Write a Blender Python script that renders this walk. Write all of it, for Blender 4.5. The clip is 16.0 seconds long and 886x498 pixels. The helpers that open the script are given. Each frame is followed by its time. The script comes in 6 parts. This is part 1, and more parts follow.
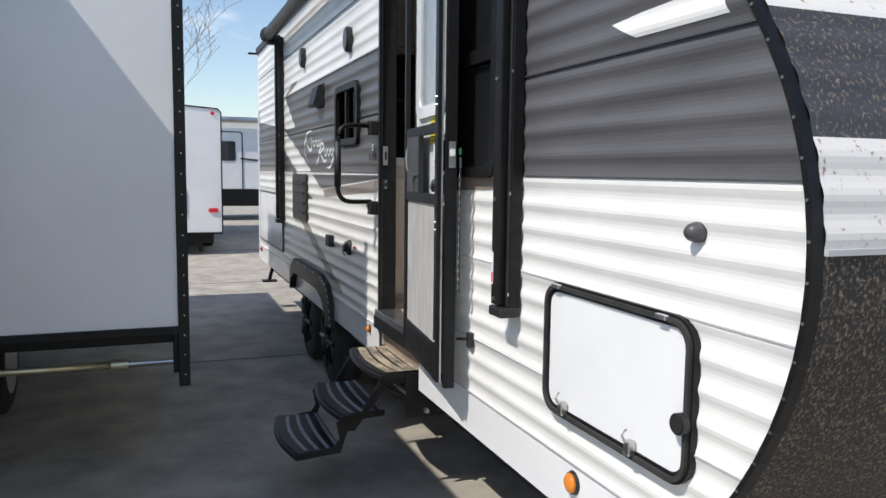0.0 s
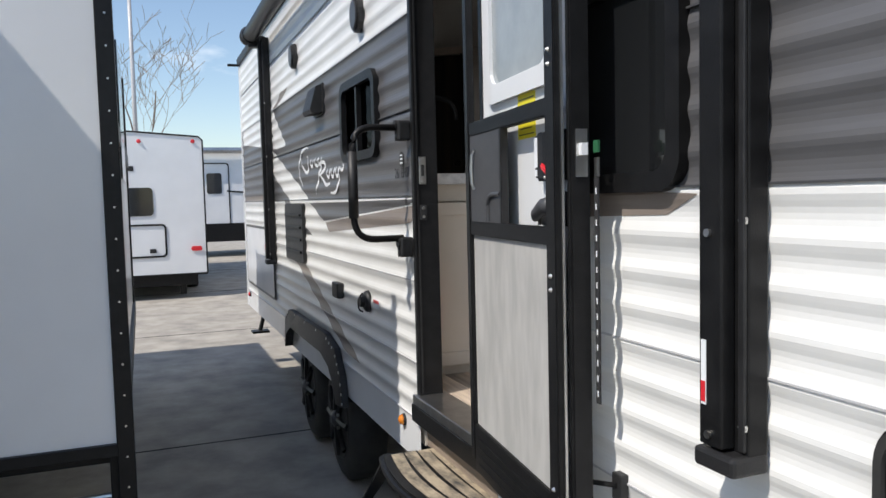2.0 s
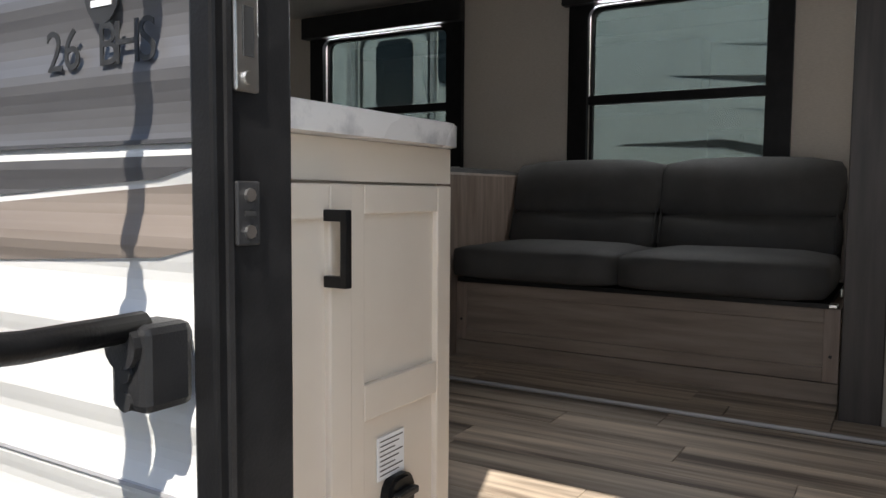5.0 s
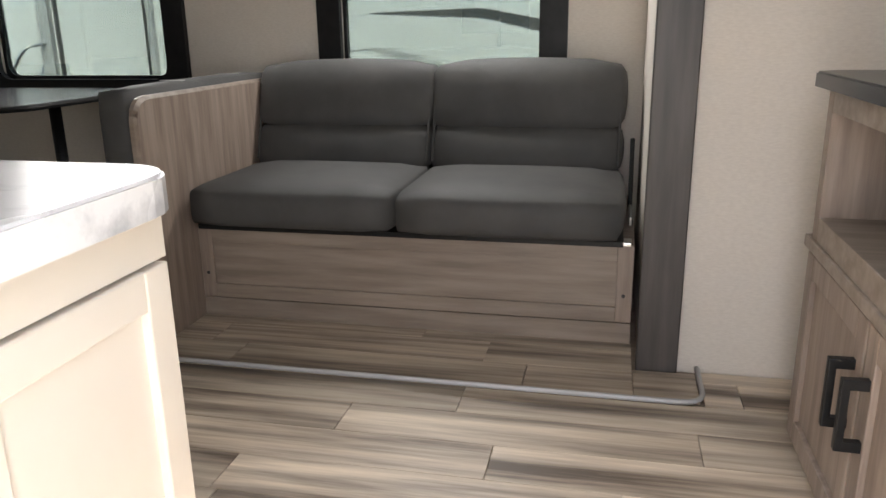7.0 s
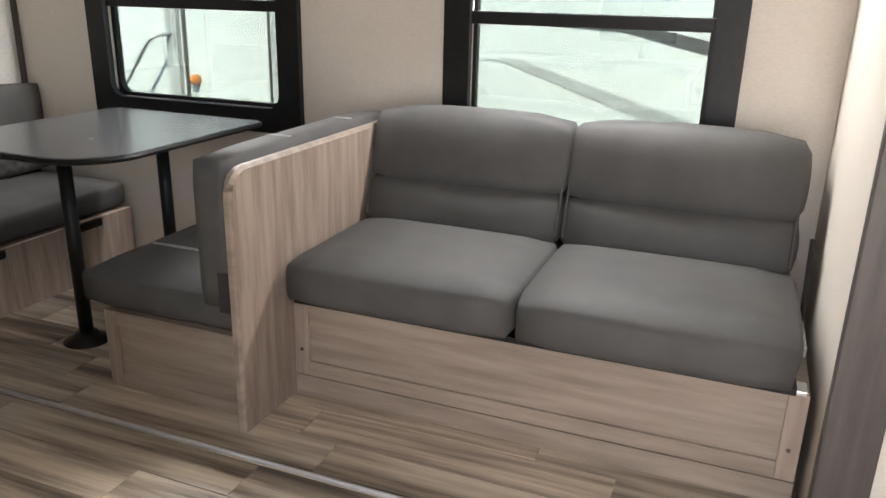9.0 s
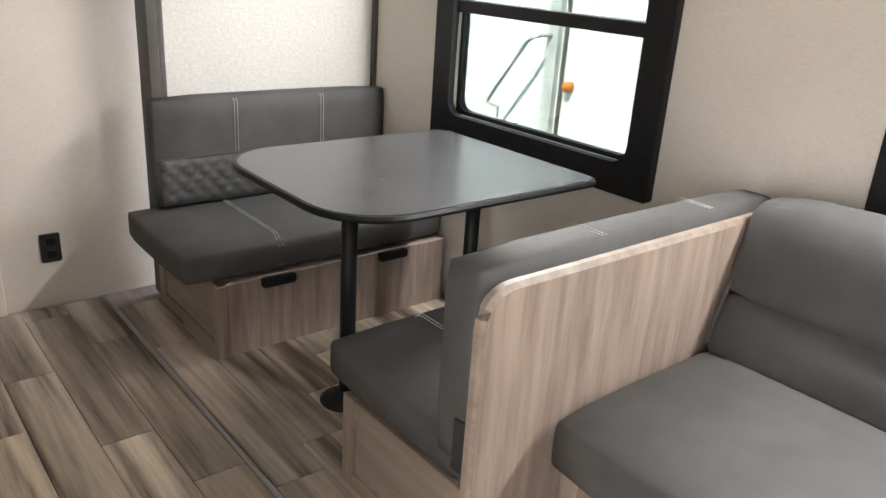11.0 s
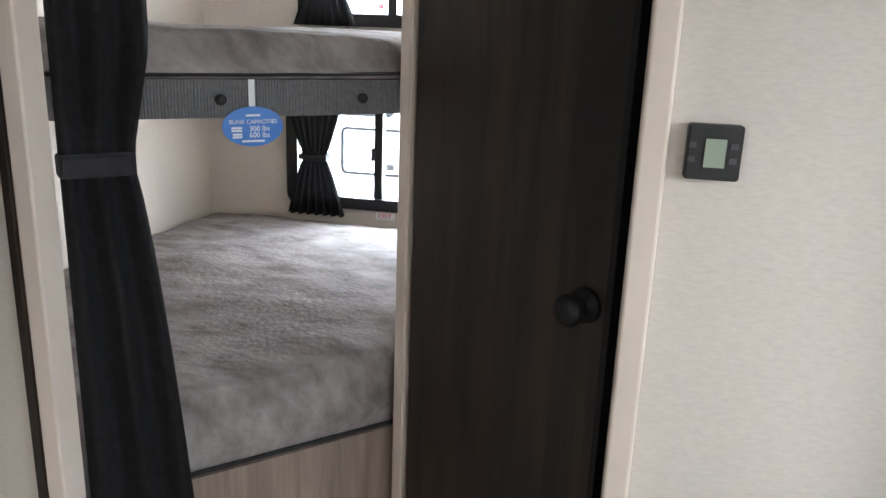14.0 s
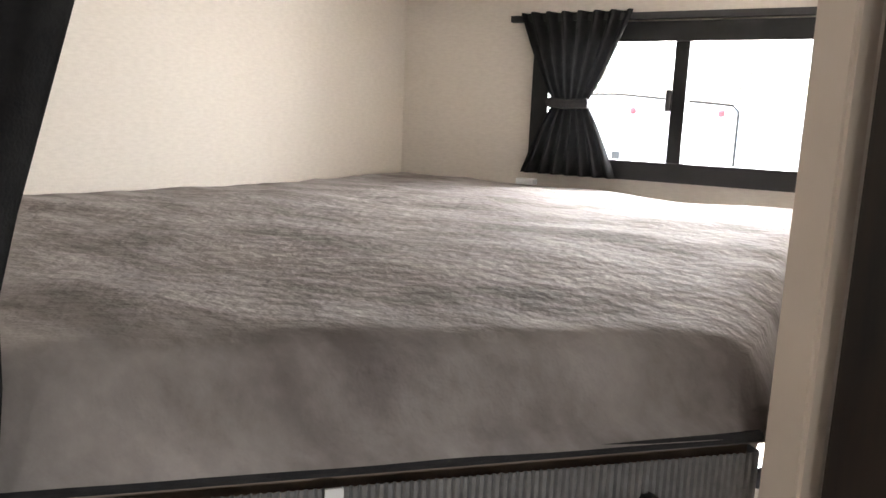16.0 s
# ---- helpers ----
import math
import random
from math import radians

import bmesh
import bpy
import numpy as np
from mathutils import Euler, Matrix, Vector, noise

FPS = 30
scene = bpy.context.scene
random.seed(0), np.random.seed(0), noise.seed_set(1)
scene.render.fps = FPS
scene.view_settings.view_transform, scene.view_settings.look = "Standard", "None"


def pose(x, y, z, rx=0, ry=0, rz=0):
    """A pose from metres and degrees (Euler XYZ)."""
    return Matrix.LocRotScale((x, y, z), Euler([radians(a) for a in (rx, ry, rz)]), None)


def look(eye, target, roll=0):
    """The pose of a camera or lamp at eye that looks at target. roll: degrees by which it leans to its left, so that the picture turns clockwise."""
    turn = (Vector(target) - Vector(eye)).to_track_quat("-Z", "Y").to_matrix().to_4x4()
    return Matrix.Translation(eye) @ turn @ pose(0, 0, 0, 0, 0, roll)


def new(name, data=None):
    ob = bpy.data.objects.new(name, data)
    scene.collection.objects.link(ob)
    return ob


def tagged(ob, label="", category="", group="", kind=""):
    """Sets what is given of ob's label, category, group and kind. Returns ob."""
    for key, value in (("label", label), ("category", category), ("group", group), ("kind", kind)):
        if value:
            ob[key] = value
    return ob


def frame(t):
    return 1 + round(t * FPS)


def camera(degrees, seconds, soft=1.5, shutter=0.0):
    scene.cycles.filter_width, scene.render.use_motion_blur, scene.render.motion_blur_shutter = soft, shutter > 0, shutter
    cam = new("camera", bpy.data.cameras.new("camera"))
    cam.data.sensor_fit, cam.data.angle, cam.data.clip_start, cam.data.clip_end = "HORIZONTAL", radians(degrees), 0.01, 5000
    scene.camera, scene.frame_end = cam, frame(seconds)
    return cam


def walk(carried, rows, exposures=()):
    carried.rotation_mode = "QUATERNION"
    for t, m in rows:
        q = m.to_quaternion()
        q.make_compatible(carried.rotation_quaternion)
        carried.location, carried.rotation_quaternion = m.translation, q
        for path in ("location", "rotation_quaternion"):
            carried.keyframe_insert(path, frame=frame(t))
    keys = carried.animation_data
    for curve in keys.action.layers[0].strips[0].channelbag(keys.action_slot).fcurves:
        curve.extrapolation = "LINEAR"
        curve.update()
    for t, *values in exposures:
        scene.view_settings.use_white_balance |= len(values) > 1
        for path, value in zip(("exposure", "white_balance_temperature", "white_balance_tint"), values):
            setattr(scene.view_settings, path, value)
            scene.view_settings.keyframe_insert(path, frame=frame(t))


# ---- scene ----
cam = camera(60.3, 16.0)
PATH = [
    (0, (-1.167, -0.063, 1.584), (-0.459, 1.797, 1.383), 0.7),
    (0.5, (-1.137, 0.063, 1.574), (-0.454, 1.933, 1.389), 0.2),
    (1, (-1.115, 0.403, 1.586), (-0.446, 2.281, 1.422), -0.4),
    (1.5, (-1.037, 0.811, 1.572), (-0.353, 2.685, 1.421), -1.3),
    (2, (-0.956, 1.275, 1.563), (-0.226, 3.132, 1.43), -1.4),
    (2.5, (-0.939, 1.729, 1.57), (-0.115, 3.548, 1.451), -1.1),
    (3, (-0.836, 2.186, 1.551), (0.099, 3.95, 1.44), -0.9),
    (3.5, (-0.778, 2.619, 1.543), (0.297, 4.301, 1.418), -0.4),
    (4, (-0.671, 2.988, 1.532), (0.569, 4.552, 1.408), 0.2),
    (4.5, (-0.576, 3.285, 1.526), (0.894, 4.636, 1.4), 0.6),
    (5, (-0.461, 3.452, 1.53), (1.245, 4.486, 1.386), 0.4),
    (5.2, (-0.394, 3.473, 1.53), (1.375, 4.391, 1.363), 0.1),
    (7.3, (0.131, 3.729, 1.877), (2.003, 4.13, 1.3), -0.6),
    (7.5, (0.184, 3.74, 1.916), (2.043, 4.162, 1.311), -0.7),
    (8, (0.316, 3.821, 2.007), (2.145, 4.305, 1.359), -0.4),
    (8.2, (0.338, 3.833, 2.019), (2.167, 4.341, 1.391), -0.1),
    (10.3, (0.979, 4.062, 2.185), (2.447, 5.192, 1.431), 3.6),
    (10.5, (1.061, 4.104, 2.174), (2.465, 5.322, 1.434), 3.7),
    (11, (1.27, 4.23, 2.174), (2.48, 5.657, 1.467), 3.9),
    (11.5, (1.403, 4.472, 2.163), (2.372, 6.087, 1.493), 4.0),
    (12, (1.516, 4.743, 2.194), (2.245, 6.483, 1.532), 4.2),
    (12.5, (1.666, 5.025, 2.274), (1.984, 6.886, 1.614), 3.5),
    (13, (1.628, 5.371, 2.274), (1.633, 7.281, 1.682), 2.7),
    (13.5, (1.635, 5.758, 2.271), (1.418, 7.666, 1.71), 2.5),
    (14, (1.608, 6.129, 2.287), (1.217, 8.016, 1.754), 2.2),
    (14.5, (1.481, 6.496, 2.334), (0.917, 8.347, 1.826), 1.9),
    (15, (1.38, 6.825, 2.387), (0.659, 8.639, 1.95), 2.5),
    (15.5, (1.307, 7.033, 2.443), (0.387, 8.774, 2.096), 2.2),
    (16, (1.236, 7.101, 2.438), (0.263, 8.816, 2.103), 2.5),
]
EXPOSURES = [(0.0, 0.0, 6500, 10), (2.5, 0.0, 6500, 10), (3.5, 0.3, 6500, 10), (4.5, 0.6, 6550, 10), (5.2, 0.85, 6600, 10), (7.2, 2.75, 6950, 11),
             (8.5, 3.25, 6950, 12), (10.3, 3.9, 6950, 12), (12.5, 3.8, 6850, 12), (13.6, 3.8, 6850, 11), (14.4, 3.8, 5600, 8), (14.6, 3.8, 5600, 8), (15.0, 3.8, 6650, 11), (15.2, 3.8, 6850, 12), (16.0, 3.8, 6950, 12)]
walk(cam, [(t, look(eye, target, roll)) for t, eye, target, roll in PATH], EXPOSURES)

# ---- light ----
SUN_TRAVEL = Vector((1.0, 0.34, -1.38)).normalized()
world = bpy.data.worlds.new("sky")
scene.world = world
world.use_nodes = True
wn = world.node_tree
sky = wn.nodes.new("ShaderNodeTexSky")
sky.sky_type = "NISHITA"
sky.sun_disc = False
sky.sun_elevation = math.asin(-SUN_TRAVEL.z)
sky.sun_rotation = math.atan2(-SUN_TRAVEL.x, -SUN_TRAVEL.y)
sky.air_density, sky.dust_density = 1.0, 0.6
bg = wn.nodes["Background"]
bg.inputs[1].default_value = 0.16
tc = wn.nodes.new("ShaderNodeTexCoord")
cmap = wn.nodes.new("ShaderNodeMapping")
cmap.inputs["Scale"].default_value = (2.2, 2.2, 6.0)
cn = wn.nodes.new("ShaderNodeTexNoise")
cn.inputs["Scale"].default_value, cn.inputs["Detail"].default_value = 2.0, 6.0
cr = wn.nodes.new("ShaderNodeValToRGB")
cr.color_ramp.elements[0].position, cr.color_ramp.elements[1].position = 0.70, 0.86
cmix = wn.nodes.new("ShaderNodeMix")
cmix.data_type = "RGBA"
cmix.inputs[7].default_value = (7.5, 7.8, 8.2, 1)
wn.links.new(tc.outputs["Generated"], cmap.inputs[0])
wn.links.new(cmap.outputs[0], cn.inputs["Vector"])
wn.links.new(cn.outputs[0], cr.inputs[0])
wn.links.new(cr.outputs[0], cmix.inputs[0])
wn.links.new(sky.outputs[0], cmix.inputs[6])
wn.links.new(cmix.outputs[2], bg.inputs[0])

sun = new("sun", bpy.data.lights.new("sun", "SUN"))
sun.data.energy, sun.data.angle, sun.data.color = 4.3, radians(0.5), (1.0, 0.94, 0.86)
sun.matrix_world = look((0, 0, 30), Vector((0, 0, 30)) + SUN_TRAVEL)


def window_light(x, y, z, wy, wz, power, direction):
    ob = new("window_daylight", bpy.data.lights.new("window_daylight", "AREA"))
    ob.data.shape, ob.data.size, ob.data.size_y = "RECTANGLE", wy, wz
    ob.data.energy, ob.data.color = power, (0.95, 0.97, 1.0)
    ob.matrix_world = look((x, y, z), Vector((x, y, z)) + Vector(direction))
    return ob


window_light(3.215, 4.42, 2.455, 0.78, 0.05, 3.8, (-0.7, 0, -1))
window_light(3.215, 6.10, 2.455, 0.82, 0.05, 3.2, (-0.7, 0, -1))
window_light(0.04, 3.63, 1.75, 0.58, 1.75, 3.2, (1, 0.1, -0.05))
window_light(0.81, 9.02, 2.51, 0.6, 0.28, 2.4, (0, -1, -0.1))
window_light(0.765, 9.02, 1.845, 0.6, 0.34, 1.7, (0, -1, -0.1))


# ---- materials ----
def mat(name, c1, c2=None, rough=0.6, scale=(8, 8, 8), bump=0.0, metal=0.0, detail=6.0, lo=0.35, hi=0.65,
        fine=0.0, fine_scale=200.0, piece=0.0, spec=0.5, c3=None, big=1.2):
    """A surface of two colours mixed by stretched noise, with stains at a larger scale, fine grain and relief."""
    m = bpy.data.materials.new(name)
    m.use_nodes = True
    nt = m.node_tree
    p = nt.nodes["Principled BSDF"]
    p.inputs["Roughness"].default_value = rough
    p.inputs["Metallic"].default_value = metal
    p.inputs["Specular IOR Level"].default_value = spec
    c2 = c2 or tuple(min(1, v * 1.12) for v in c1)
    co = nt.nodes.new("ShaderNodeTexCoord")
    mp = nt.nodes.new("ShaderNodeMapping")
    mp.inputs["Scale"].default_value = scale
    nt.links.new(co.outputs["Object"], mp.inputs[0])
    vec = mp.outputs[0]
    if piece:
        oi = nt.nodes.new("ShaderNodeObjectInfo")
        ad = nt.nodes.new("ShaderNodeVectorMath")
        ml = nt.nodes.new("ShaderNodeVectorMath")
        ml.operation = "SCALE"
        ml.inputs[0].default_value = (37.0, 53.0, 71.0)
        nt.links.new(oi.outputs["Random"], ml.inputs["Scale"])
        nt.links.new(vec, ad.inputs[0])
        nt.links.new(ml.outputs[0], ad.inputs[1])
        vec = ad.outputs[0]
    n = nt.nodes.new("ShaderNodeTexNoise")
    n.inputs["Scale"].default_value, n.inputs["Detail"].default_value, n.inputs["Roughness"].default_value = 1.0, detail, 0.6
    nt.links.new(vec, n.inputs["Vector"])
    r = nt.nodes.new("ShaderNodeValToRGB")
    r.color_ramp.elements[0].position, r.color_ramp.elements[1].position = lo, hi
    r.color_ramp.elements[0].color, r.color_ramp.elements[1].color = (*c1, 1), (*c2, 1)
    if c3:
        e = r.color_ramp.elements.new((lo + hi) / 2)
        e.color = (*c3, 1)
    nt.links.new(n.outputs[0], r.inputs[0])
    n2 = nt.nodes.new("ShaderNodeTexNoise")
    n2.inputs["Scale"].default_value, n2.inputs["Detail"].default_value = big, 4.0
    nt.links.new(co.outputs["Object"], n2.inputs["Vector"])
    hs = nt.nodes.new("ShaderNodeHueSaturation")
    mr = nt.nodes.new("ShaderNodeMapRange")
    mr.inputs[1].default_value, mr.inputs[2].default_value, mr.inputs[3].default_value, mr.inputs[4].default_value = 0.3, 0.7, 0.93, 1.05
    nt.links.new(n2.outputs[0], mr.inputs[0])
    val = mr.outputs[0]
    if piece:
        pr = nt.nodes.new("ShaderNodeMapRange")
        pr.inputs[3].default_value, pr.inputs[4].default_value = 1 - piece, 1 + piece
        nt.links.new(oi.outputs["Random"], pr.inputs[0])
        mu = nt.nodes.new("ShaderNodeMath")
        mu.operation = "MULTIPLY"
        nt.links.new(val, mu.inputs[0])
        nt.links.new(pr.outputs[0], mu.inputs[1])
        val = mu.outputs[0]
    nt.links.new(val, hs.inputs["Value"])
    nt.links.new(r.outputs[0], hs.inputs["Color"])
    nt.links.new(hs.outputs[0], p.inputs["Base Color"])
    rr = nt.nodes.new("ShaderNodeMapRange")
    rr.inputs[3].default_value, rr.inputs[4].default_value = max(0.02, rough - 0.08), min(1, rough + 0.08)
    nt.links.new(n2.outputs[0], rr.inputs[0])
    nt.links.new(rr.outputs[0], p.inputs["Roughness"])
    if bump or fine:
        b = nt.nodes.new("ShaderNodeBump")
        b.inputs["Strength"].default_value, b.inputs["Distance"].default_value = max(bump, fine), 0.004
        if fine:
            n3 = nt.nodes.new("ShaderNodeTexNoise")
            n3.inputs["Scale"].default_value, n3.inputs["Detail"].default_value = fine_scale, 3.0
            nt.links.new(co.outputs["Object"], n3.inputs["Vector"])
            nt.links.new(n3.outputs[0], b.inputs["Height"])
        else:
            nt.links.new(n.outputs[0], b.inputs["Height"])
        nt.links.new(b.outputs[0], p.inputs["Normal"])
    return m


def glass_mat(name, tint, rough=0.02, alpha=0.25):
    m = bpy.data.materials.new(name)
    m.use_nodes = True
    nt = m.node_tree
    nt.nodes.remove(nt.nodes["Principled BSDF"])
    tr = nt.nodes.new("ShaderNodeBsdfTransparent")
    tr.inputs[0].default_value = (*tint, 1)
    gl = nt.nodes.new("ShaderNodeBsdfGlossy")
    gl.inputs["Roughness"].default_value = rough
    mx = nt.nodes.new("ShaderNodeMixShader")
    mx.inputs[0].default_value = 0.05
    nt.links.new(tr.outputs[0], mx.inputs[1])
    nt.links.new(gl.outputs[0], mx.inputs[2])
    nt.links.new(mx.outputs[0], nt.nodes["Material Output"].inputs[0])
    return m


M_WHITE = mat("painted_white_siding", (0.74, 0.74, 0.72), (0.80, 0.80, 0.78), 0.32, (3, 3, 9))
M_GREY = mat("painted_charcoal_siding", (0.085, 0.084, 0.087), (0.115, 0.114, 0.118), 0.38, (2, 1.2, 14))
M_TAUPE = mat("taupe_graphic", (0.20, 0.165, 0.14), (0.26, 0.22, 0.19), 0.35, (2, 1, 20))
M_SILVER = mat("silver_graphic", (0.42, 0.42, 0.43), (0.55, 0.55, 0.56), 0.35, (2, 1, 20))
M_GLOSS = mat("smooth_white_panel", (0.76, 0.77, 0.78), (0.80, 0.81, 0.82), 0.22, (1, 1, 1))
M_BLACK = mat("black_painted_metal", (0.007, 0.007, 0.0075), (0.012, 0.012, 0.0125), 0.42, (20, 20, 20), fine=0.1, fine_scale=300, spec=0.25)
M_PLASTIC = mat("black_plastic", (0.011, 0.011, 0.0115), (0.020, 0.020, 0.021), 0.5, (15, 15, 15), fine=0.15, fine_scale=400)
M_RUBBER = mat("tyre_rubber", (0.018, 0.018, 0.018), (0.035, 0.034, 0.032), 0.8, (10, 10, 10))
M_STEEL = mat("zinc_plated_steel", (0.55, 0.54, 0.52), (0.68, 0.67, 0.65), 0.32, (20, 20, 20), metal=1.0)
M_BRASS = mat("passivated_rod", (0.55, 0.47, 0.26), (0.66, 0.60, 0.42), 0.35, (6, 20, 20), metal=0.9)
M_ASPHALT = mat("worn_concrete_ground", (0.27, 0.25, 0.22), (0.42, 0.385, 0.335), 0.9, (3, 3, 3), c3=(0.35, 0.32, 0.275), fine=0.35, fine_scale=90, detail=10)
M_MUD = mat("mud_spattered_black_cap", (0.014, 0.013, 0.013), (0.30, 0.22, 0.15), 0.6, (130, 130, 110), lo=0.50, hi=0.72, bump=0.4, detail=8)
M_MUDW = mat("mud_spattered_white_cap", (0.72, 0.70, 0.67), (0.22, 0.12, 0.07), 0.45, (55, 55, 40), lo=0.60, hi=0.70, detail=8)
M_MUDG = mat("mud_spattered_grey_cap", (0.05, 0.05, 0.055), (0.30, 0.23, 0.16), 0.5, (120, 120, 95), lo=0.54, hi=0.70, detail=8)
M_WALL = mat("beige_linen_wallboard", (0.62, 0.565, 0.505), (0.68, 0.625, 0.56), 0.7, (60, 60, 220), fine=0.08, fine_scale=260)
M_CEIL = mat("white_ceiling_board", (0.66, 0.65, 0.62), (0.70, 0.69, 0.66), 0.7, (6, 6, 6))
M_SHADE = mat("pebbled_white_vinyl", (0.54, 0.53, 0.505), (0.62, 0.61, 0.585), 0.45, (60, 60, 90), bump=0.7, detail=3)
M_PLANK = mat("weathered_plank", (0.095, 0.068, 0.05), (0.70, 0.60, 0.48), 0.42, (15, 0.8, 4), c3=(0.42, 0.345, 0.27), lo=0.34, hi=0.68, piece=0.38, bump=0.10, detail=8)
M_OAK = mat("greige_oak_laminate", (0.20, 0.152, 0.125), (0.33, 0.258, 0.212), 0.5, (34, 34, 2.6), bump=0.08, detail=8)
M_OAKH = mat("greige_oak_laminate_flat", (0.20, 0.157, 0.125), (0.31, 0.25, 0.205), 0.5, (26, 2.2, 26), bump=0.08, detail=8)
M_DARKW = mat("espresso_wood", (0.0065, 0.005, 0.0045), (0.058, 0.034, 0.020), 0.46, (13, 13, 1.1), lo=0.45, hi=0.78, detail=7)
M_POST = mat("charcoal_wood_trim", (0.045, 0.039, 0.037), (0.085, 0.074, 0.068), 0.5, (22, 22, 2), detail=8)
M_CREAM = mat("cream_painted_cabinet", (0.66, 0.60, 0.52), (0.70, 0.64, 0.56), 0.38, (3, 3, 3))
M_TRIM = mat("off_white_trim", (0.66, 0.57, 0.49), (0.72, 0.63, 0.55), 0.45, (4, 4, 4))
M_STONE = mat("grey_veined_laminate_top", (0.42, 0.42, 0.43), (0.72, 0.71, 0.70), 0.28, (7, 3, 7), lo=0.38, hi=0.52, detail=10)
M_LEATHER = mat("charcoal_leatherette", (0.055, 0.054, 0.053), (0.074, 0.073, 0.071), 0.66, (5, 5, 5), fine=0.22, fine_scale=320, spec=0.35)
M_THREAD = mat("pale_thread", (0.5, 0.5, 0.48), (0.6, 0.6, 0.58), 0.8)
M_TABLE = mat("dark_slate_laminate", (0.035, 0.037, 0.040), (0.060, 0.062, 0.066), 0.26, (7, 7, 7), detail=9)
M_FLEECE = mat("grey_plush_blanket", (0.175, 0.153, 0.147), (0.385, 0.352, 0.343), 0.95, (7, 12, 7), lo=0.36, hi=0.64, fine=1.0, fine_scale=55, detail=10, spec=0.2)
M_FABRIC = mat("black_curtain_cloth", (0.016, 0.016, 0.018), (0.026, 0.026, 0.028), 0.9, (60, 60, 60), fine=0.2, fine_scale=500)
M_RIB = mat("grey_ribbed_webbing", (0.15, 0.15, 0.152), (0.20, 0.20, 0.202), 0.85, (90, 90, 90), bump=0.3)
M_BLUE = mat("blue_printed_card", (0.03, 0.17, 0.56), (0.04, 0.20, 0.62), 0.4)
M_INK = mat("white_print", (0.78, 0.80, 0.82), (0.82, 0.84, 0.86), 0.5)
M_DARKINK = mat("black_print", (0.02, 0.02, 0.02), (0.03, 0.03, 0.03), 0.5)
M_YELLOW = mat("yellow_label", (0.80, 0.68, 0.02), (0.85, 0.74, 0.04), 0.5)
M_RED = mat("red_plastic", (0.62, 0.02, 0.03), (0.70, 0.03, 0.04), 0.3)
M_AMBER = mat("amber_lens", (0.60, 0.17, 0.02), (0.75, 0.25, 0.03), 0.2)
M_SCREEN = mat("fibre_screen_over_white_door", (0.40, 0.395, 0.38), (0.50, 0.49, 0.47), 0.6, (18, 18, 5), detail=2, fine=0.15, fine_scale=600)
M_DARKGREY = mat("dark_grey_moulding", (0.055, 0.056, 0.06), (0.068, 0.069, 0.073), 0.42, (30, 30, 30), fine=0.1, fine_scale=500)
M_WORN = mat("worn_step_grip", (0.05, 0.048, 0.045), (0.42, 0.35, 0.25), 0.8, (14, 7, 14), lo=0.36, hi=0.6, detail=9)
M_GRIP = mat("grey_grip_strip", (0.20, 0.21, 0.23), (0.30, 0.31, 0.33), 0.75, (30, 30, 30))
M_BARK = mat("pale_bark", (0.16, 0.13, 0.11), (0.28, 0.24, 0.20), 0.9, (10, 10, 3), bump=0.4)
M_LCD = mat("lcd_screen", (0.30, 0.36, 0.28), (0.34, 0.40, 0.32), 0.2)
M_GLASS = glass_mat("window_glass", (0.93, 0.95, 0.95))
M_SLIDEGLASS = glass_mat("green_tinted_glass", (0.30, 0.335, 0.32))
M_TINT = glass_mat("tinted_glass", (0.10, 0.11, 0.11))
M_DARKGLASS = mat("dark_tinted_pane", (0.010, 0.011, 0.012), (0.014, 0.015, 0.016), 0.05, (1, 1, 1), spec=0.8)
M_FROST = mat("obscure_door_glass", (0.30, 0.33, 0.34), (0.36, 0.39, 0.40), 0.15)


# ---- builders ----
def thing(name, label, category, group="", kind="", at=(0, 0, 0), rz=0.0):
    ob = new(name)
    ob.empty_display_size = 0.1
    ob.matrix_basis = pose(*at, 0, 0, rz)
    return tagged(ob, label, category, group, kind)


def part(name, bm, material, parent=None, label="", smooth=False):
    me = bpy.data.meshes.new(name)
    bm.normal_update()
    bm.to_mesh(me)
    bm.free()
    if smooth:
        for f in me.polygons:
            f.use_smooth = True
    me.materials.append(material)
    ob = new(name, me)
    if parent:
        ob.parent = parent
    if label:
        ob["label"] = label
    return ob


def box(x0, x1, y0, y1, z0, z1, bevel=0.0, seg=2, bm=None):
    own = bmesh.new()
    bmesh.ops.create_cube(own, size=1.0)
    for v in own.verts:
        v.co = Vector((x0 + (v.co.x + 0.5) * (x1 - x0), y0 + (v.co.y + 0.5) * (y1 - y0), z0 + (v.co.z + 0.5) * (z1 - z0)))
    if bevel:
        bmesh.ops.bevel(own, geom=own.edges[:], offset=bevel, segments=seg, profile=0.5, affect="EDGES")
    return join(bm, own)


def join(bm, own):
    if bm is None:
        return own
    me = bpy.data.meshes.new("tmp")
    own.to_mesh(me)
    own.free()
    bm.from_mesh(me)
    bpy.data.meshes.remove(me)
    return bm


def setting(name, bm, material, label, category, smooth=False):
    return tagged(part(name, bm, material, None, "", smooth), label, category, "", "structure")


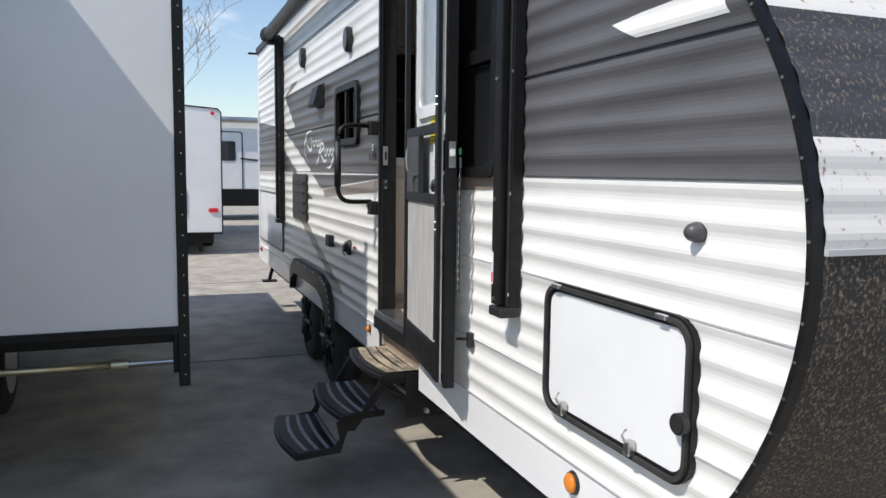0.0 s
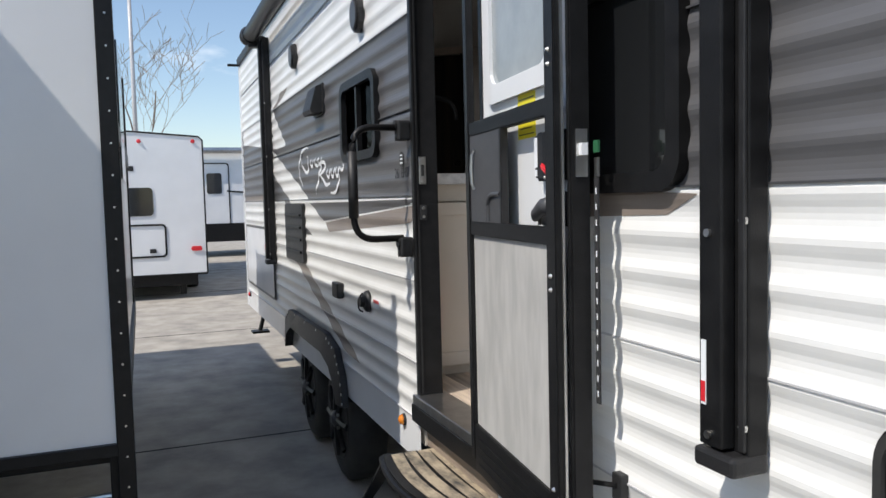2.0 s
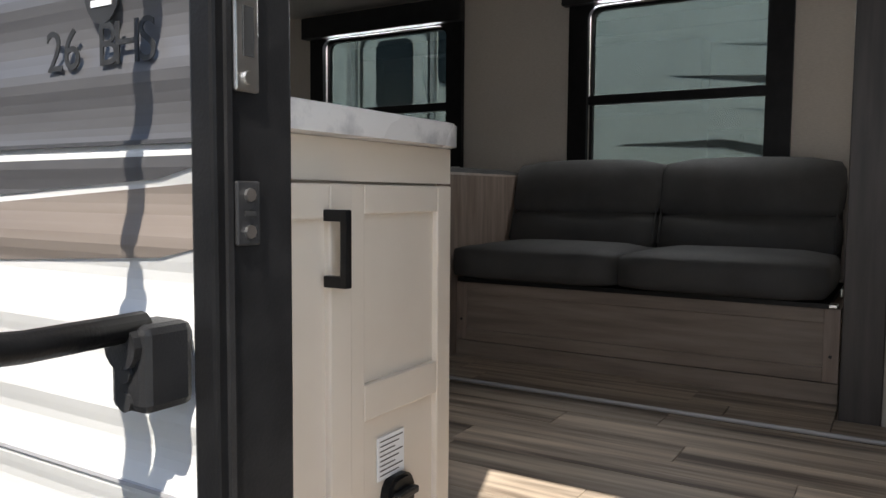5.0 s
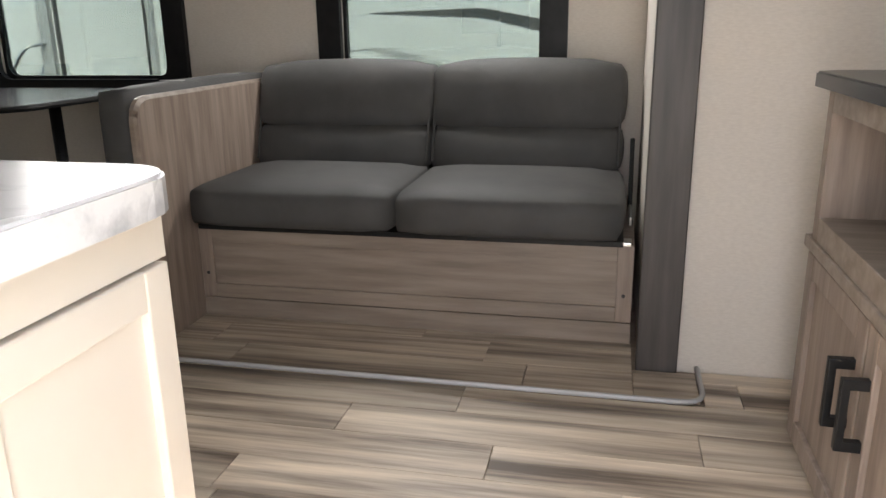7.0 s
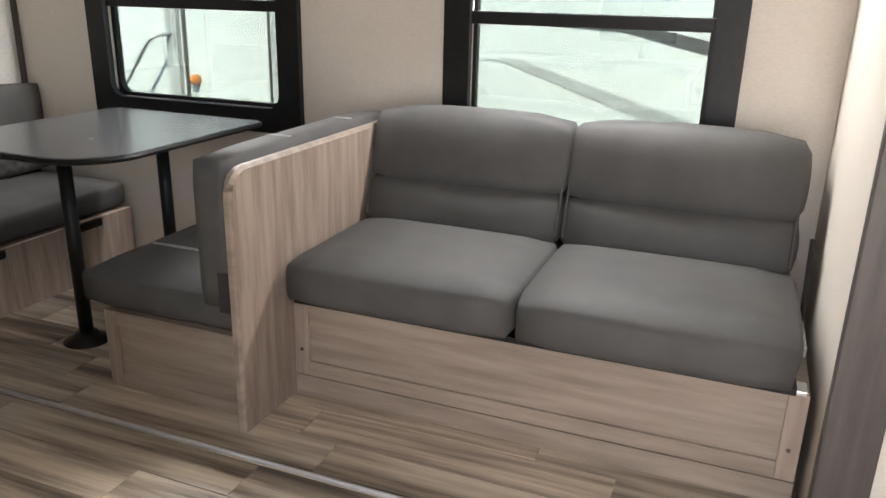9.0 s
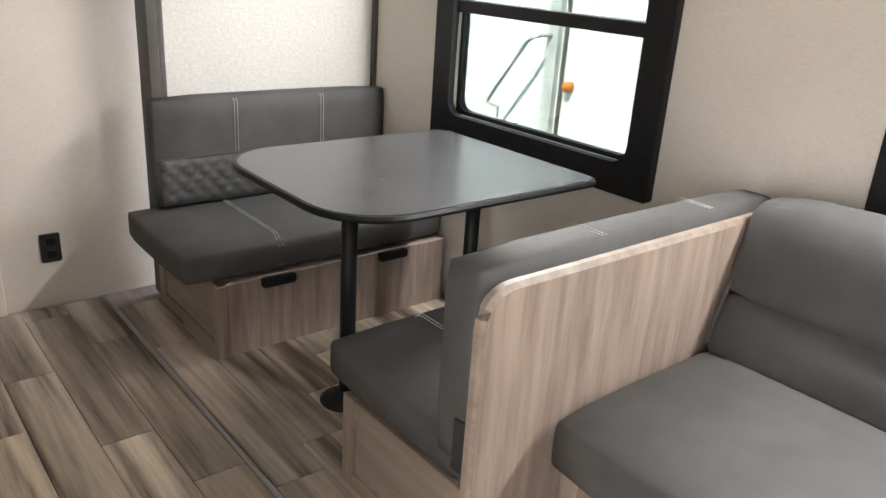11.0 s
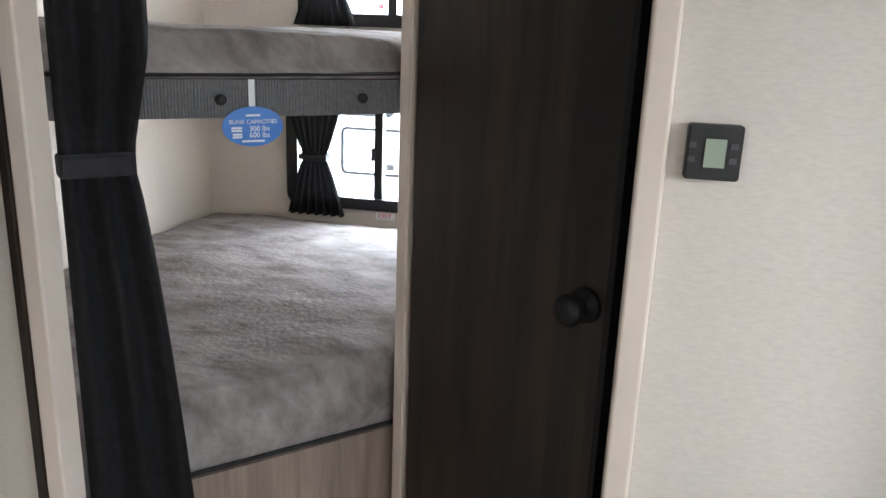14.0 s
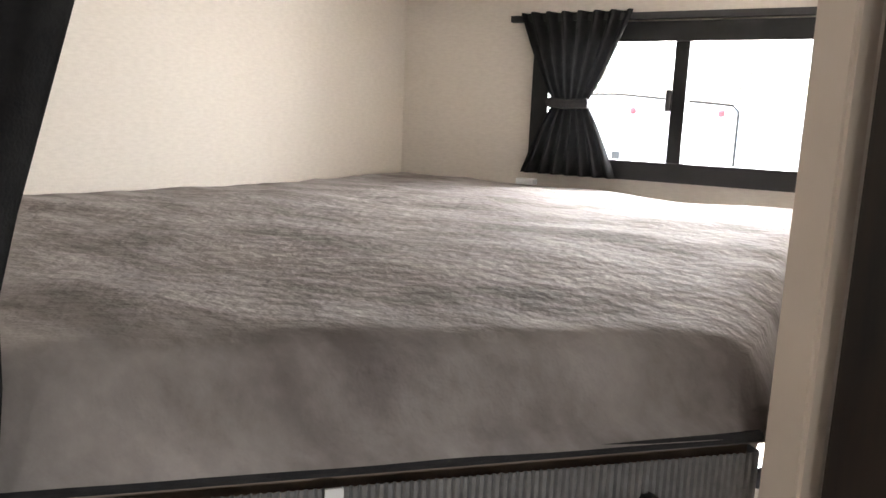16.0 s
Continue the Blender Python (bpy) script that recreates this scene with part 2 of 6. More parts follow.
def tube(points, r, n=10, bm=None, closed=False):
    """A round bar along points."""
    own = bmesh.new()
    pts = [Vector(p) for p in points]
    rings = []
    up = Vector((0.0123, 0.0311, 1.0)).normalized()
    for i, p in enumerate(pts):
        if closed:
            d = (pts[(i + 1) % len(pts)] - pts[i - 1]).normalized()
        else:
            d = (pts[min(i + 1, len(pts) - 1)] - pts[max(i - 1, 0)]).normalized()
        ref = up if abs(d.dot(up)) < 0.95 else Vector((1, 0.02, 0))
        a = d.cross(ref).normalized()
        b = d.cross(a)
        rad = r[i] if isinstance(r, (list, tuple)) else r
        rings.append([own.verts.new(p + rad * (math.cos(t) * a + math.sin(t) * b)) for t in [2 * math.pi * k / n for k in range(n)]])
    pairs = list(zip(rings, rings[1:])) + ([(rings[-1], rings[0])] if closed else [])
    for ra, rb in pairs:
        for k in range(n):
            own.faces.new((ra[k], ra[(k + 1) % n], rb[(k + 1) % n], rb[k]))
    if not closed:
        own.faces.new(rings[0])
        own.faces.new(rings[-1][::-1])
    bmesh.ops.recalc_face_normals(own, faces=own.faces[:])
    return join(bm, own)


def arc_path(pts, r=0.05, seg=5):
    """The points with their corners rounded."""
    pts = [Vector(p) for p in pts]
    out = [pts[0]]
    for a, b, c in zip(pts, pts[1:], pts[2:]):
        u, v = (a - b).normalized(), (c - b).normalized()
        for k in range(seg + 1):
            t = k / seg
            out.append((1 - t) ** 2 * (b + r * u) + 2 * t * (1 - t) * b + t * t * (b + r * v))
    return out + [pts[-1]]


def rounded(w, h, r, seg=5):
    """A rounded rectangle's outline, centred."""
    out = []
    for cx, cy, a0 in ((w / 2 - r, h / 2 - r, 0), (-w / 2 + r, h / 2 - r, 90), (-w / 2 + r, -h / 2 + r, 180), (w / 2 - r, -h / 2 + r, 270)):
        for k in range(seg + 1):
            a = radians(a0 + 90 * k / seg)
            out.append((cx + r * math.cos(a), cy + r * math.sin(a)))
    return out


def plate(outline, depth, to, bm=None, bevel=0.0):
    """A flat outline (u, v) made depth thick; to(u, v, w) gives the place."""
    own = bmesh.new()
    lo = [own.verts.new(to(u, v, 0)) for u, v in outline]
    hi = [own.verts.new(to(u, v, depth)) for u, v in outline]
    n = len(outline)
    own.faces.new(lo[::-1])
    top = own.faces.new(hi)
    for k in range(n):
        own.faces.new((lo[k], lo[(k + 1) % n], hi[(k + 1) % n], hi[k]))
    bmesh.ops.recalc_face_normals(own, faces=own.faces[:])
    if bevel:
        bmesh.ops.bevel(own, geom=list(top.edges), offset=bevel, segments=2, affect="EDGES")
    return join(bm, own)


def ring(outer, inner, depth, to, bm=None):
    """A frame between two outlines with as many points, depth thick."""
    own = bmesh.new()
    n = len(outer)
    vs = [[own.verts.new(to(u, v, w)) for u, v in o] for o in (outer, inner) for w in (0, depth)]
    ol, oh, il, ih = vs
    for k in range(n):
        j = (k + 1) % n
        own.faces.new((oh[k], oh[j], ih[j], ih[k]))
        own.faces.new((ol[j], ol[k], il[k], il[j]))
        own.faces.new((ol[k], ol[j], oh[j], oh[k]))
        own.faces.new((ih[k], ih[j], il[j], il[k]))
    bmesh.ops.recalc_face_normals(own, faces=own.faces[:])
    return join(bm, own)


def on_x(x, y, z, s=-1):
    """Outline to a wall facing -x (s=-1) or +x: u along y, v up."""
    return lambda u, v, w: (x + s * w, y + u, z + v)


def on_y(x, y, z, s=-1):
    return lambda u, v, w: (x + u, y + s * w, z + v)


def on_z(x, y, z):
    return lambda u, v, w: (x + u, y + v, z + w)


def disc(r, n=20):
    return [(r * math.cos(2 * math.pi * k / n), r * math.sin(2 * math.pi * k / n)) for k in range(n)]


def write(parent, text, size, m, material, name="lettering"):
    cu = bpy.data.curves.new(name, "FONT")
    cu.body, cu.size, cu.extrude, cu.align_x, cu.align_y = text, size, 0.0006, "CENTER", "CENTER"
    tmp = bpy.data.objects.new(name, cu)
    me = bpy.data.meshes.new_from_object(tmp)
    bpy.data.objects.remove(tmp)
    me.materials.clear()
    me.materials.append(material)
    ob = new(name, me)
    ob.parent = parent
    ob.matrix_basis = m
    return ob


def frame_outline(w, h, r=0.05):
    return rounded(w, h, r)


# ---- ground ----
g = bmesh.new()
bmesh.ops.create_grid(g, x_segments=2, y_segments=2, size=400)
setting("ground", g, M_ASPHALT, "weathered grey concrete storage lot under the trailers", "ground")
for k, yy in enumerate((-2.6, 1.9, 6.4, 10.9, 15.4, 19.9)):
    setting("ground_joint", box(-30, 30, yy, yy + 0.012, 0.0, 0.003), M_RUBBER, "dark tar-filled joint in the concrete", "joint")

# ---- trailer shell ----
FLOOR, CEIL, YB, XR = 0.82, 2.85, 8.98, 2.33
PITCH = 0.0775


def front_y(z):
    """Where the side wall ends at the curved nose."""
    return 1.022 + 0.65 * (z - 1.40) ** 2


def ripple(z):
    k = ((z - 1.25) / PITCH) % 1.0
    return -0.003 - 0.0075 * (0.5 + 0.5 * math.cos(2 * math.pi * k)) ** 1.4


def siding(z0, z1, spans, lift=0.0, flat=False):
    """Corrugated sheet on the plane x = 0. spans(z) lists the stretches in y at a height."""
    bm = bmesh.new()
    n = 1 if flat else max(1, int(round((z1 - z0) / (PITCH / 8))))
    zs = [z0 + (z1 - z0) * k / n for k in range(n + 1)]
    for a, b in zip(zs, zs[1:]):
        sa, sb = spans(a + 1e-5), spans(b - 1e-5)
        xa, xb = (-0.006, -0.006) if flat else (ripple(a), ripple(b))
        for (p, q), (r, s) in zip(sa, sb):
            if q - p < 1e-4 and s - r < 1e-4:
                continue
            bm.faces.new([bm.verts.new(c) for c in ((xa - lift, p, a), (xb - lift, r, b), (xb - lift, s, b), (xa - lift, q, a))])
    bmesh.ops.remove_doubles(bm, verts=bm.verts[:], dist=1e-5)
    return bm


HOLES = [(3.29, 3.97, 0.80, 2.68), (4.41, 4.96, 1.77, 2.10), (2.455, 3.16, 1.59, 2.50)]


def wall_spans(z):
    out = [(front_y(z), YB)]
    for y0, y1, z0, z1 in HOLES:
        if z0 <= z <= z1:
            out = [s for p, q in out for s in (((p, y0), (y1, q)) if p < y0 and y1 < q else ((p, q),))]
    return out


trailer_wall = thing("wall_west", "white and charcoal corrugated trailer side with a black-trimmed nose", "wall", kind="structure")
edges = sorted({0.80, 2.68, 1.77, 2.10, 1.59, 2.50, 0.72, 0.94, 1.255, 1.575, 1.90, 2.25, 2.60, 2.95})
for a, b in zip(edges, edges[1:]):
    part("siding_panel", siding(a, b, wall_spans), M_GREY if 1.55 < a < 2.24 else M_WHITE, trailer_wall, smooth=False)
part("skirt_panel", siding(0.55, 0.72, lambda z: [(front_y(0.72) + 0.05, 3.29), (3.97, YB)], flat=True), M_GLOSS, trailer_wall, "smooth white lower skirt")
for z in (0.72, 0.94, 1.255, 1.575, 1.90, 2.25, 2.60):
    for p, q in wall_spans(z + 1e-4):
        part("seam", box(-0.0135, -0.003, p, q, z - 0.0025, z + 0.0015), M_DARKGREY if 1.5 < z < 2.2 else M_SILVER, trailer_wall)


def decal(poly, material, label, z_split=0.0775 / 8):
    """A printed stripe that follows the ribs; poly is convex, points (y, z)."""
    zs = [p[1] for p in poly]

    def spans(z):
        ys = []
        for (ya, za), (yb, zb) in zip(poly, poly[1:] + poly[:1]):
            if min(za, zb) <= z <= max(za, zb) and za != zb:
                ys.append(ya + (yb - ya) * (z - za) / (zb - za))
        return [(min(ys), max(ys))] if len(ys) > 1 else []
    return part("printed_stripe", siding(min(zs), max(zs), spans, lift=0.0015), material, trailer_wall, label)


decal([(7.25, 1.975), (6.05, 1.63), (5.40, 1.375), (5.80, 1.355), (7.25, 1.79)], M_WHITE, "white diagonal swoosh")
decal([(8.9, 2.36), (7.2, 2.30), (6.6, 1.95), (6.95, 1.95), (8.9, 2.12)], M_WHITE, "white slash by the rear corner")
decal([(5.86, 1.552), (3.975, 1.562), (3.975, 1.545), (5.50, 1.452)], M_GREY, "dark tapering stripe")
decal([(5.48, 1.443), (3.975, 1.538), (3.975, 1.474), (5.36, 1.395)], M_TAUPE, "taupe tapering stripe")
decal([(7.15, 1.715), (6.98, 1.705), (5.85, 1.36), (6.12, 1.36)], M_GREY, "dark slanted stripe")
decal([(6.42, 1.18), (6.10, 1.18), (4.80, 0.775), (5.12, 0.79)], M_TAUPE, "taupe slanted lower stripe")
decal([(3.28, 1.60), (2.4, 1.56), (2.5, 1.52), (3.28, 1.50)], M_TAUPE, "taupe stripe below the window")
decal([(8.9, 1.62), (7.2, 1.62), (7.2, 1.57), (8.9, 1.58)], M_TAUPE, "taupe thin stripe")
decal([(6.75, 2.33), (6.45, 2.33), (6.95, 2.25), (7.1, 2.25)], M_TAUPE, "taupe flash")
decal([(1.75, 1.985), (1.32, 2.00), (1.28, 1.93), (1.62, 1.93)], M_WHITE, "white spear on the charcoal band")

# nose of the trailer: black edge trim and curved cap
zs = [0.60 + 2.35 * k / 30 for k in range(31)]
bm = bmesh.new()
prof = [(front_y(z), z) for z in zs]
rows = []
for y, z in prof:
    rows.append([bm.verts.new(c) for c in ((-0.018, y - 0.007, z), (-0.018, y + 0.007, z), (0.012, y + 0.007, z), (0.012, y - 0.007, z))])
for a, b in zip(rows, rows[1:]):
    for k in range(4):
        bm.faces.new((a[k], a[(k + 1) % 4], b[(k + 1) % 4], b[k]))
bmesh.ops.recalc_face_normals(bm, faces=bm.faces[:])
edge = part("nose_trim", bm, M_BLACK, trailer_wall, "black edge trim with screws")
for k in range(2, 29, 1):
    z = zs[k]
    part("screw", plate(disc(0.0035, 8), 0.002, on_x(-0.018, front_y(z), z)), M_STEEL, edge)
nose = thing("wall_nose", "mud-spattered black, white and charcoal curved trailer nose", "wall", kind="structure")
for z0, z1, m in ((0.60, 1.44, M_MUD), (1.44, 1.66, M_MUDW), (1.66, 1.93, M_MUDG), (1.93, 2.02, M_MUDW), (2.02, 2.95, M_MUDG)):
    bm = bmesh.new()
    n = max(3, int((z1 - z0) / 0.012))
    rows = []
    for k in range(n + 1):
        z = z0 + (z1 - z0) * k / n
        y = front_y(z) - 0.004 - (0.007 * (0.5 + 0.5 * math.cos(2 * math.pi * (z / PITCH))) if z0 > 1.4 else 0.0)
        rows.append([bm.verts.new((x, y, z)) for x in (0.012, XR)])
    for a, b in zip(rows, rows[1:]):
        bm.faces.new((a[0], a[1], b[1], b[0]))
    part("nose_panel", bm, m, nose)
part("nose_seam", box(0.012, XR, front_y(1.44) - 0.016, front_y(1.44) + 0.004, 1.435, 1.447), M_SILVER, nose)

# inner linings, roof, floor slab, far walls
setting("wall_lining_west_front", box(0.012, 0.05, 1.9, 3.29, 0.62, CEIL), M_WALL, "beige linen wallboard beside the entry", "wall")
setting("wall_lining_west", box(0.012, 0.05, 4.965, YB - 0.03, 0.62, CEIL), M_WALL, "beige linen wallboard behind the kitchen and bunks", "wall")
setting("wall_lining_kitchen", box(0.012, 0.05, 3.97, 4.405, 0.62, CEIL), M_WALL, "beige wallboard by the entry door", "wall")
setting("wall_lining_low", box(0.012, 0.05, 4.405, 4.965, 0.62, 1.765), M_WALL, "beige wallboard under the kitchen window", "wall")
setting("wall_lining_high", box(0.012, 0.05, 4.405, 4.965, 2.105, CEIL), M_WALL, "beige wallboard over the kitchen window", "wall")
setting("wall_lintel", box(0.012, 0.05, 3.29, 3.97, 2.68, CEIL), M_WALL, "beige wallboard over the entry door", "wall")
setting("ceiling", box(0.0, XR, front_y(2.9), YB, CEIL, 2.95), M_CEIL, "white flat trailer ceiling", "ceiling")
setting("floor_slab", box(0.02, XR, 1.35, YB - 0.02, 0.62, 0.806), M_OAKH, "trailer floor deck", "floor")
setting("underbelly", box(0.12, XR - 0.1, 1.6, YB - 0.1, 0.42, 0.62), M_PLASTIC, "black corrugated underbelly of the trailer", "underbelly")
setting("wall_bedroom", box(0.05, 2.27, 1.9, 1.94, 0.806, CEIL), M_WALL, "beige partition wall towards the bedroom", "wall")
setting("wall_east_front", box(2.27, XR, 1.4, 3.49, 0.62, CEIL), M_WALL, "beige linen wallboard beside the sofa", "wall")
setting("wall_east_rear", box(2.27, XR, 7.27, YB, 0.62, CEIL), M_WALL, "beige wallboard behind the bathroom", "wall")
setting("wall_slide_header", box(2.27, XR, 3.49, 7.27, 2.62, CEIL), M_WALL, "beige header over the slide-out opening", "wall")

# rear wall with two window openings
WIN_R = [(0.43, 1.10, 1.665, 2.02), (0.485, 1.135, 2.35, 2.645)]


def wall_with_holes(axis, pos0, pos1, lo, hi, z0, z1, holes):
    """A wall of blocks that leaves the openings (a0, a1, z0, z1) free."""
    bm = bmesh.new()
    cuts = sorted({lo, hi, *[h[0] for h in holes], *[h[1] for h in holes]})
    for a, b in zip(cuts, cuts[1:]):
        free = sorted((h[2], h[3]) for h in holes if h[0] <= a and b <= h[1])
        z = z0
        for p, q in free + [(z1, z1)]:
            if p - z > 1e-4:
                if axis == "y":
                    box(a, b, pos0, pos1, z, p, bm=bm)
                else:
                    box(pos0, pos1, a, b, z, p, bm=bm)
            z = q
    return bm


setting("wall_rear", wall_with_holes("y", 8.93, YB, 0.05, 2.27, 0.62, CEIL, WIN_R), M_WALL, "beige wallboard behind the bunk beds", "wall")

# slide-out
SX = 3.23
SW = [(4.0, 4.84, 1.40, 2.46), (5.66, 6.54, 1.61, 2.46)]
setting("wall_slide_outer", wall_with_holes("x", SX, SX + 0.05, 3.50, 7.17, 0.70, 2.62, SW), M_WALL, "beige linen wallboard of the slide-out room", "wall")
setting("wall_slide_north", box(2.30, SX + 0.05, 7.10, 7.17, 0.70, 2.62), M_SHADE, "pebbled white vinyl end wall of the slide-out", "wall")
setting("wall_slide_south", box(2.30, SX, 3.52, 3.60, 0.70, 2.62), M_WALL, "beige end wall of the slide-out", "wall")
setting("slide_ceiling", box(2.27, SX + 0.05, 3.50, 7.17, 2.62, 2.68), M_CEIL, "white ceiling of the slide-out", "ceiling")
setting("slide_floor_deck", box(2.05, SX, 3.595, 7.10, 0.807, 0.815), M_OAKH, "raised slide-out floor deck", "floor")
setting("trim_slide_south", box(2.235, 2.275, 3.49, 3.61, 0.815, 2.62, 0.004), M_POST, "charcoal wood-grain trim post at the slide opening", "trim")
setting("trim_slide_north", box(2.235, 2.275, 7.085, 7.20, 0.815, 2.62, 0.004), M_POST, "charcoal wood-grain trim post behind the dinette", "trim")
setting("trim_slide_top", box(2.235, 2.275, 3.49, 7.20, 2.53, 2.622, 0.004), M_POST, "charcoal wood-grain trim over the slide opening", "trim")
setting("trim_corner", box(3.21, 3.23, 7.08, 7.10, 0.815, 2.62), M_POST, "thin dark corner strip", "trim")
bm = tube([(2.04, 7.20, 0.822)] + arc_path([(2.04, 7.19, 0.822), (2.04, 3.43, 0.822), (2.12, 3.43, 0.822)], 0.07, 6)[1:-1] + [(2.27, 3.43, 0.822)], 0.008, 6)
setting("trim_slide_floor", bm, M_SILVER, "pale edge strip round the slide-out floor", "trim", True)

# ---- slide windows ----


def inner_window(name, label, y0, y1, z0, z1, bar, x=SX):
    win = thing(name, label, "window", kind="structure")
    w, h, cy, cz = y1 - y0, z1 - z0, (y0 + y1) / 2, (z0 + z1) / 2
    part("window_frame", ring(rounded(w + 0.2, h + 0.2, 0.012, 4), rounded(w, h, 0.06, 4), 0.03, on_x(x, cy, cz)), M_BLACK, win, "wide black window frame")
    part("inner_frame", ring(rounded(w + 0.02, h + 0.02, 0.05, 4), rounded(w - 0.03, h - 0.03, 0.05, 4), 0.03, on_x(x + 0.045, cy, cz)), M_BLACK, win)
    part("rail", box(x - 0.012, x + 0.03, y0, y1, bar - 0.02, bar + 0.025, 0.004), M_BLACK, win)
    pane = part("pane", box(x + 0.02, x + 0.024, y0 - 0.02, y1 + 0.02, z0 - 0.02, z1 + 0.02), M_SLIDEGLASS, win)
    pane.visible_shadow = False
    part("valance", box(x - 0.09, x - 0.032, y0 - 0.12, y1 + 0.12, z1 + 0.005, z1 + 0.13, 0.006), M_PLASTIC, win, "black shade valance")
    return win


inner_window("window_1", "black-framed sliding window over the sofa", 4.0, 4.84, 1.40, 2.46, 2.00)
inner_window("window_2", "black-framed sliding window beside the dinette table", 5.66, 6.54, 1.61, 2.46, 2.015)

# ---- bunk windows ----


def rear_window(name, label, x0, x1, z0, z1):
    win = thing(name, label, "window", kind="structure")
    cx, cz, w, h = (x0 + x1) / 2, (z0 + z1) / 2, x1 - x0, z1 - z0
    part("window_frame", ring(rounded(w + 0.07, h + 0.07, 0.05), rounded(w - 0.02, h - 0.02, 0.035), 0.03, on_y(cx, 8.932, cz)), M_BLACK, win)
    part("mullion", box(cx - 0.016, cx + 0.016, 8.915, 8.955, z0, z1), M_BLACK, win)
    part("latch", box(cx - 0.028, cx - 0.014, 8.905, 8.92, cz - 0.02, cz + 0.03, 0.003), M_PLASTIC, win)
    part("curtain_rail", box(x0 - 0.1, x1 + 0.1, 8.895, 8.915, z1 + 0.04, z1 + 0.055), M_PLASTIC, win)
    pane = part("pane", box(x0, x1, 8.945, 8.949, z0, z1), M_GLASS, win)
    pane.visible_shadow = False
    return win


rear_window("window_3", "black-framed sliding bunk window over the lower mattress", 0.43, 1.10, 1.665, 2.02)
rear_window("window_4", "black-framed sliding bunk window over the upper mattress", 0.485, 1.135, 2.35, 2.645)


def gathered(name, label, x0, x1, y, z0, z1, waist, tie_z, folds=7, amp=0.012, group=""):
    """A curtain drawn in at its tie, with folds."""
    bm = bmesh.new()
    nx, nz = folds * 8, 26
    grid = []
    cx = (x0 + x1) / 2
    for j in range(nz + 1):
        z = z0 + (z1 - z0) * j / nz
        d = abs(z - tie_z) / max(z1 - tie_z, tie_z - z0)
        s = waist + (1 - waist) * min(1, d) ** 0.8
        grid.append([bm.verts.new((cx + (x0 - cx + (x1 - x0) * i / nx) * s, y + amp * (0.35 + s) * math.sin(2 * math.pi * folds * i / nx + 0.6 * math.sin(z * 9)), z)) for i in range(nx + 1)])
    for a, b in zip(grid, grid[1:]):
        for i in range(nx):
            bm.faces.new((a[i], a[i + 1], b[i + 1], b[i]))
    bmesh.ops.solidify(bm, geom=bm.faces[:], thickness=0.003)
    cur = thing(name, label, "curtain", group)
    part("cloth", bm, M_FABRIC, cur, smooth=True)
    hw = (x1 - x0) / 2 * (waist + 0.04)
    part("tieback", tube([(cx - hw, y - 0.02, tie_z), (cx, y - 0.03, tie_z - 0.004), (cx + hw, y - 0.02, tie_z), (cx + hw, y + 0.02, tie_z), (cx - hw, y + 0.02, tie_z)], 0.012, 8, closed=True), M_FABRIC, cur)
    return cur


gathered("window_curtain", "black curtain tied back at the lower bunk window", 0.40, 0.64, 8.885, 1.60, 2.07, 0.36, 1.83, group="bunk window curtains")
gathered("window_curtain", "black curtain tied back at the upper bunk window", 0.42, 0.70, 8.885, 2.315, 2.705, 0.28, 2.49, group="bunk window curtains")

# ---- rear partitions ----
setting("wall_bath", box(1.69, 2.30, 7.27, 7.31, 0.806, CEIL), M_WALL, "beige linen bathroom wall beside the dinette", "wall")
setting("trim_bath_corner", box(1.655, 1.695, 7.255, 7.315, 0.806, CEIL, 0.005), M_TRIM, "off-white corner trim of the bathroom wall", "trim")
setting("wall_bunk_side", box(1.19, 1.23, 7.72, 8.93, 0.806, CEIL), M_WALL, "beige partition between bunks and bathroom", "wall")
setting("wall_kitchen_end", box(0.05, 0.70, 7.15, 7.19, 0.806, CEIL), M_WALL, "beige partition wall beside the bunk curtain", "wall")
setting("trim_partition_edge", box(0.70, 0.735, 7.145, 7.20, 0.806, CEIL, 0.004), M_TRIM, "off-white edge trim of the partition", "trim")
setting("trim_partition_dark", box(0.685, 0.699, 7.14, 7.149, 0.806, CEIL), M_DARKW, "thin dark strip beside the edge trim", "trim")


def slanted(ax, ay, bx, by):
    """Places along the line a to b: u along it, v up, w out of it to the right-hand side."""
    d = Vector((bx - ax, by - ay, 0))
    length = d.length
    d.normalize()
    nrm = Vector((d.y, -d.x, 0))
    return length, (lambda u, v, w: tuple(Vector((ax, ay, 0)) + d * u + nrm * w + Vector((0, 0, v))))


def slab(to, u0, u1, v0, v1, w0, w1, bm=None, bevel=0.0):
    return plate([(u0, v0), (u1, v0), (u1, v1), (u0, v1)], w1 - w0, lambda u, v, w: to(u, v, w + w0), bm, bevel)


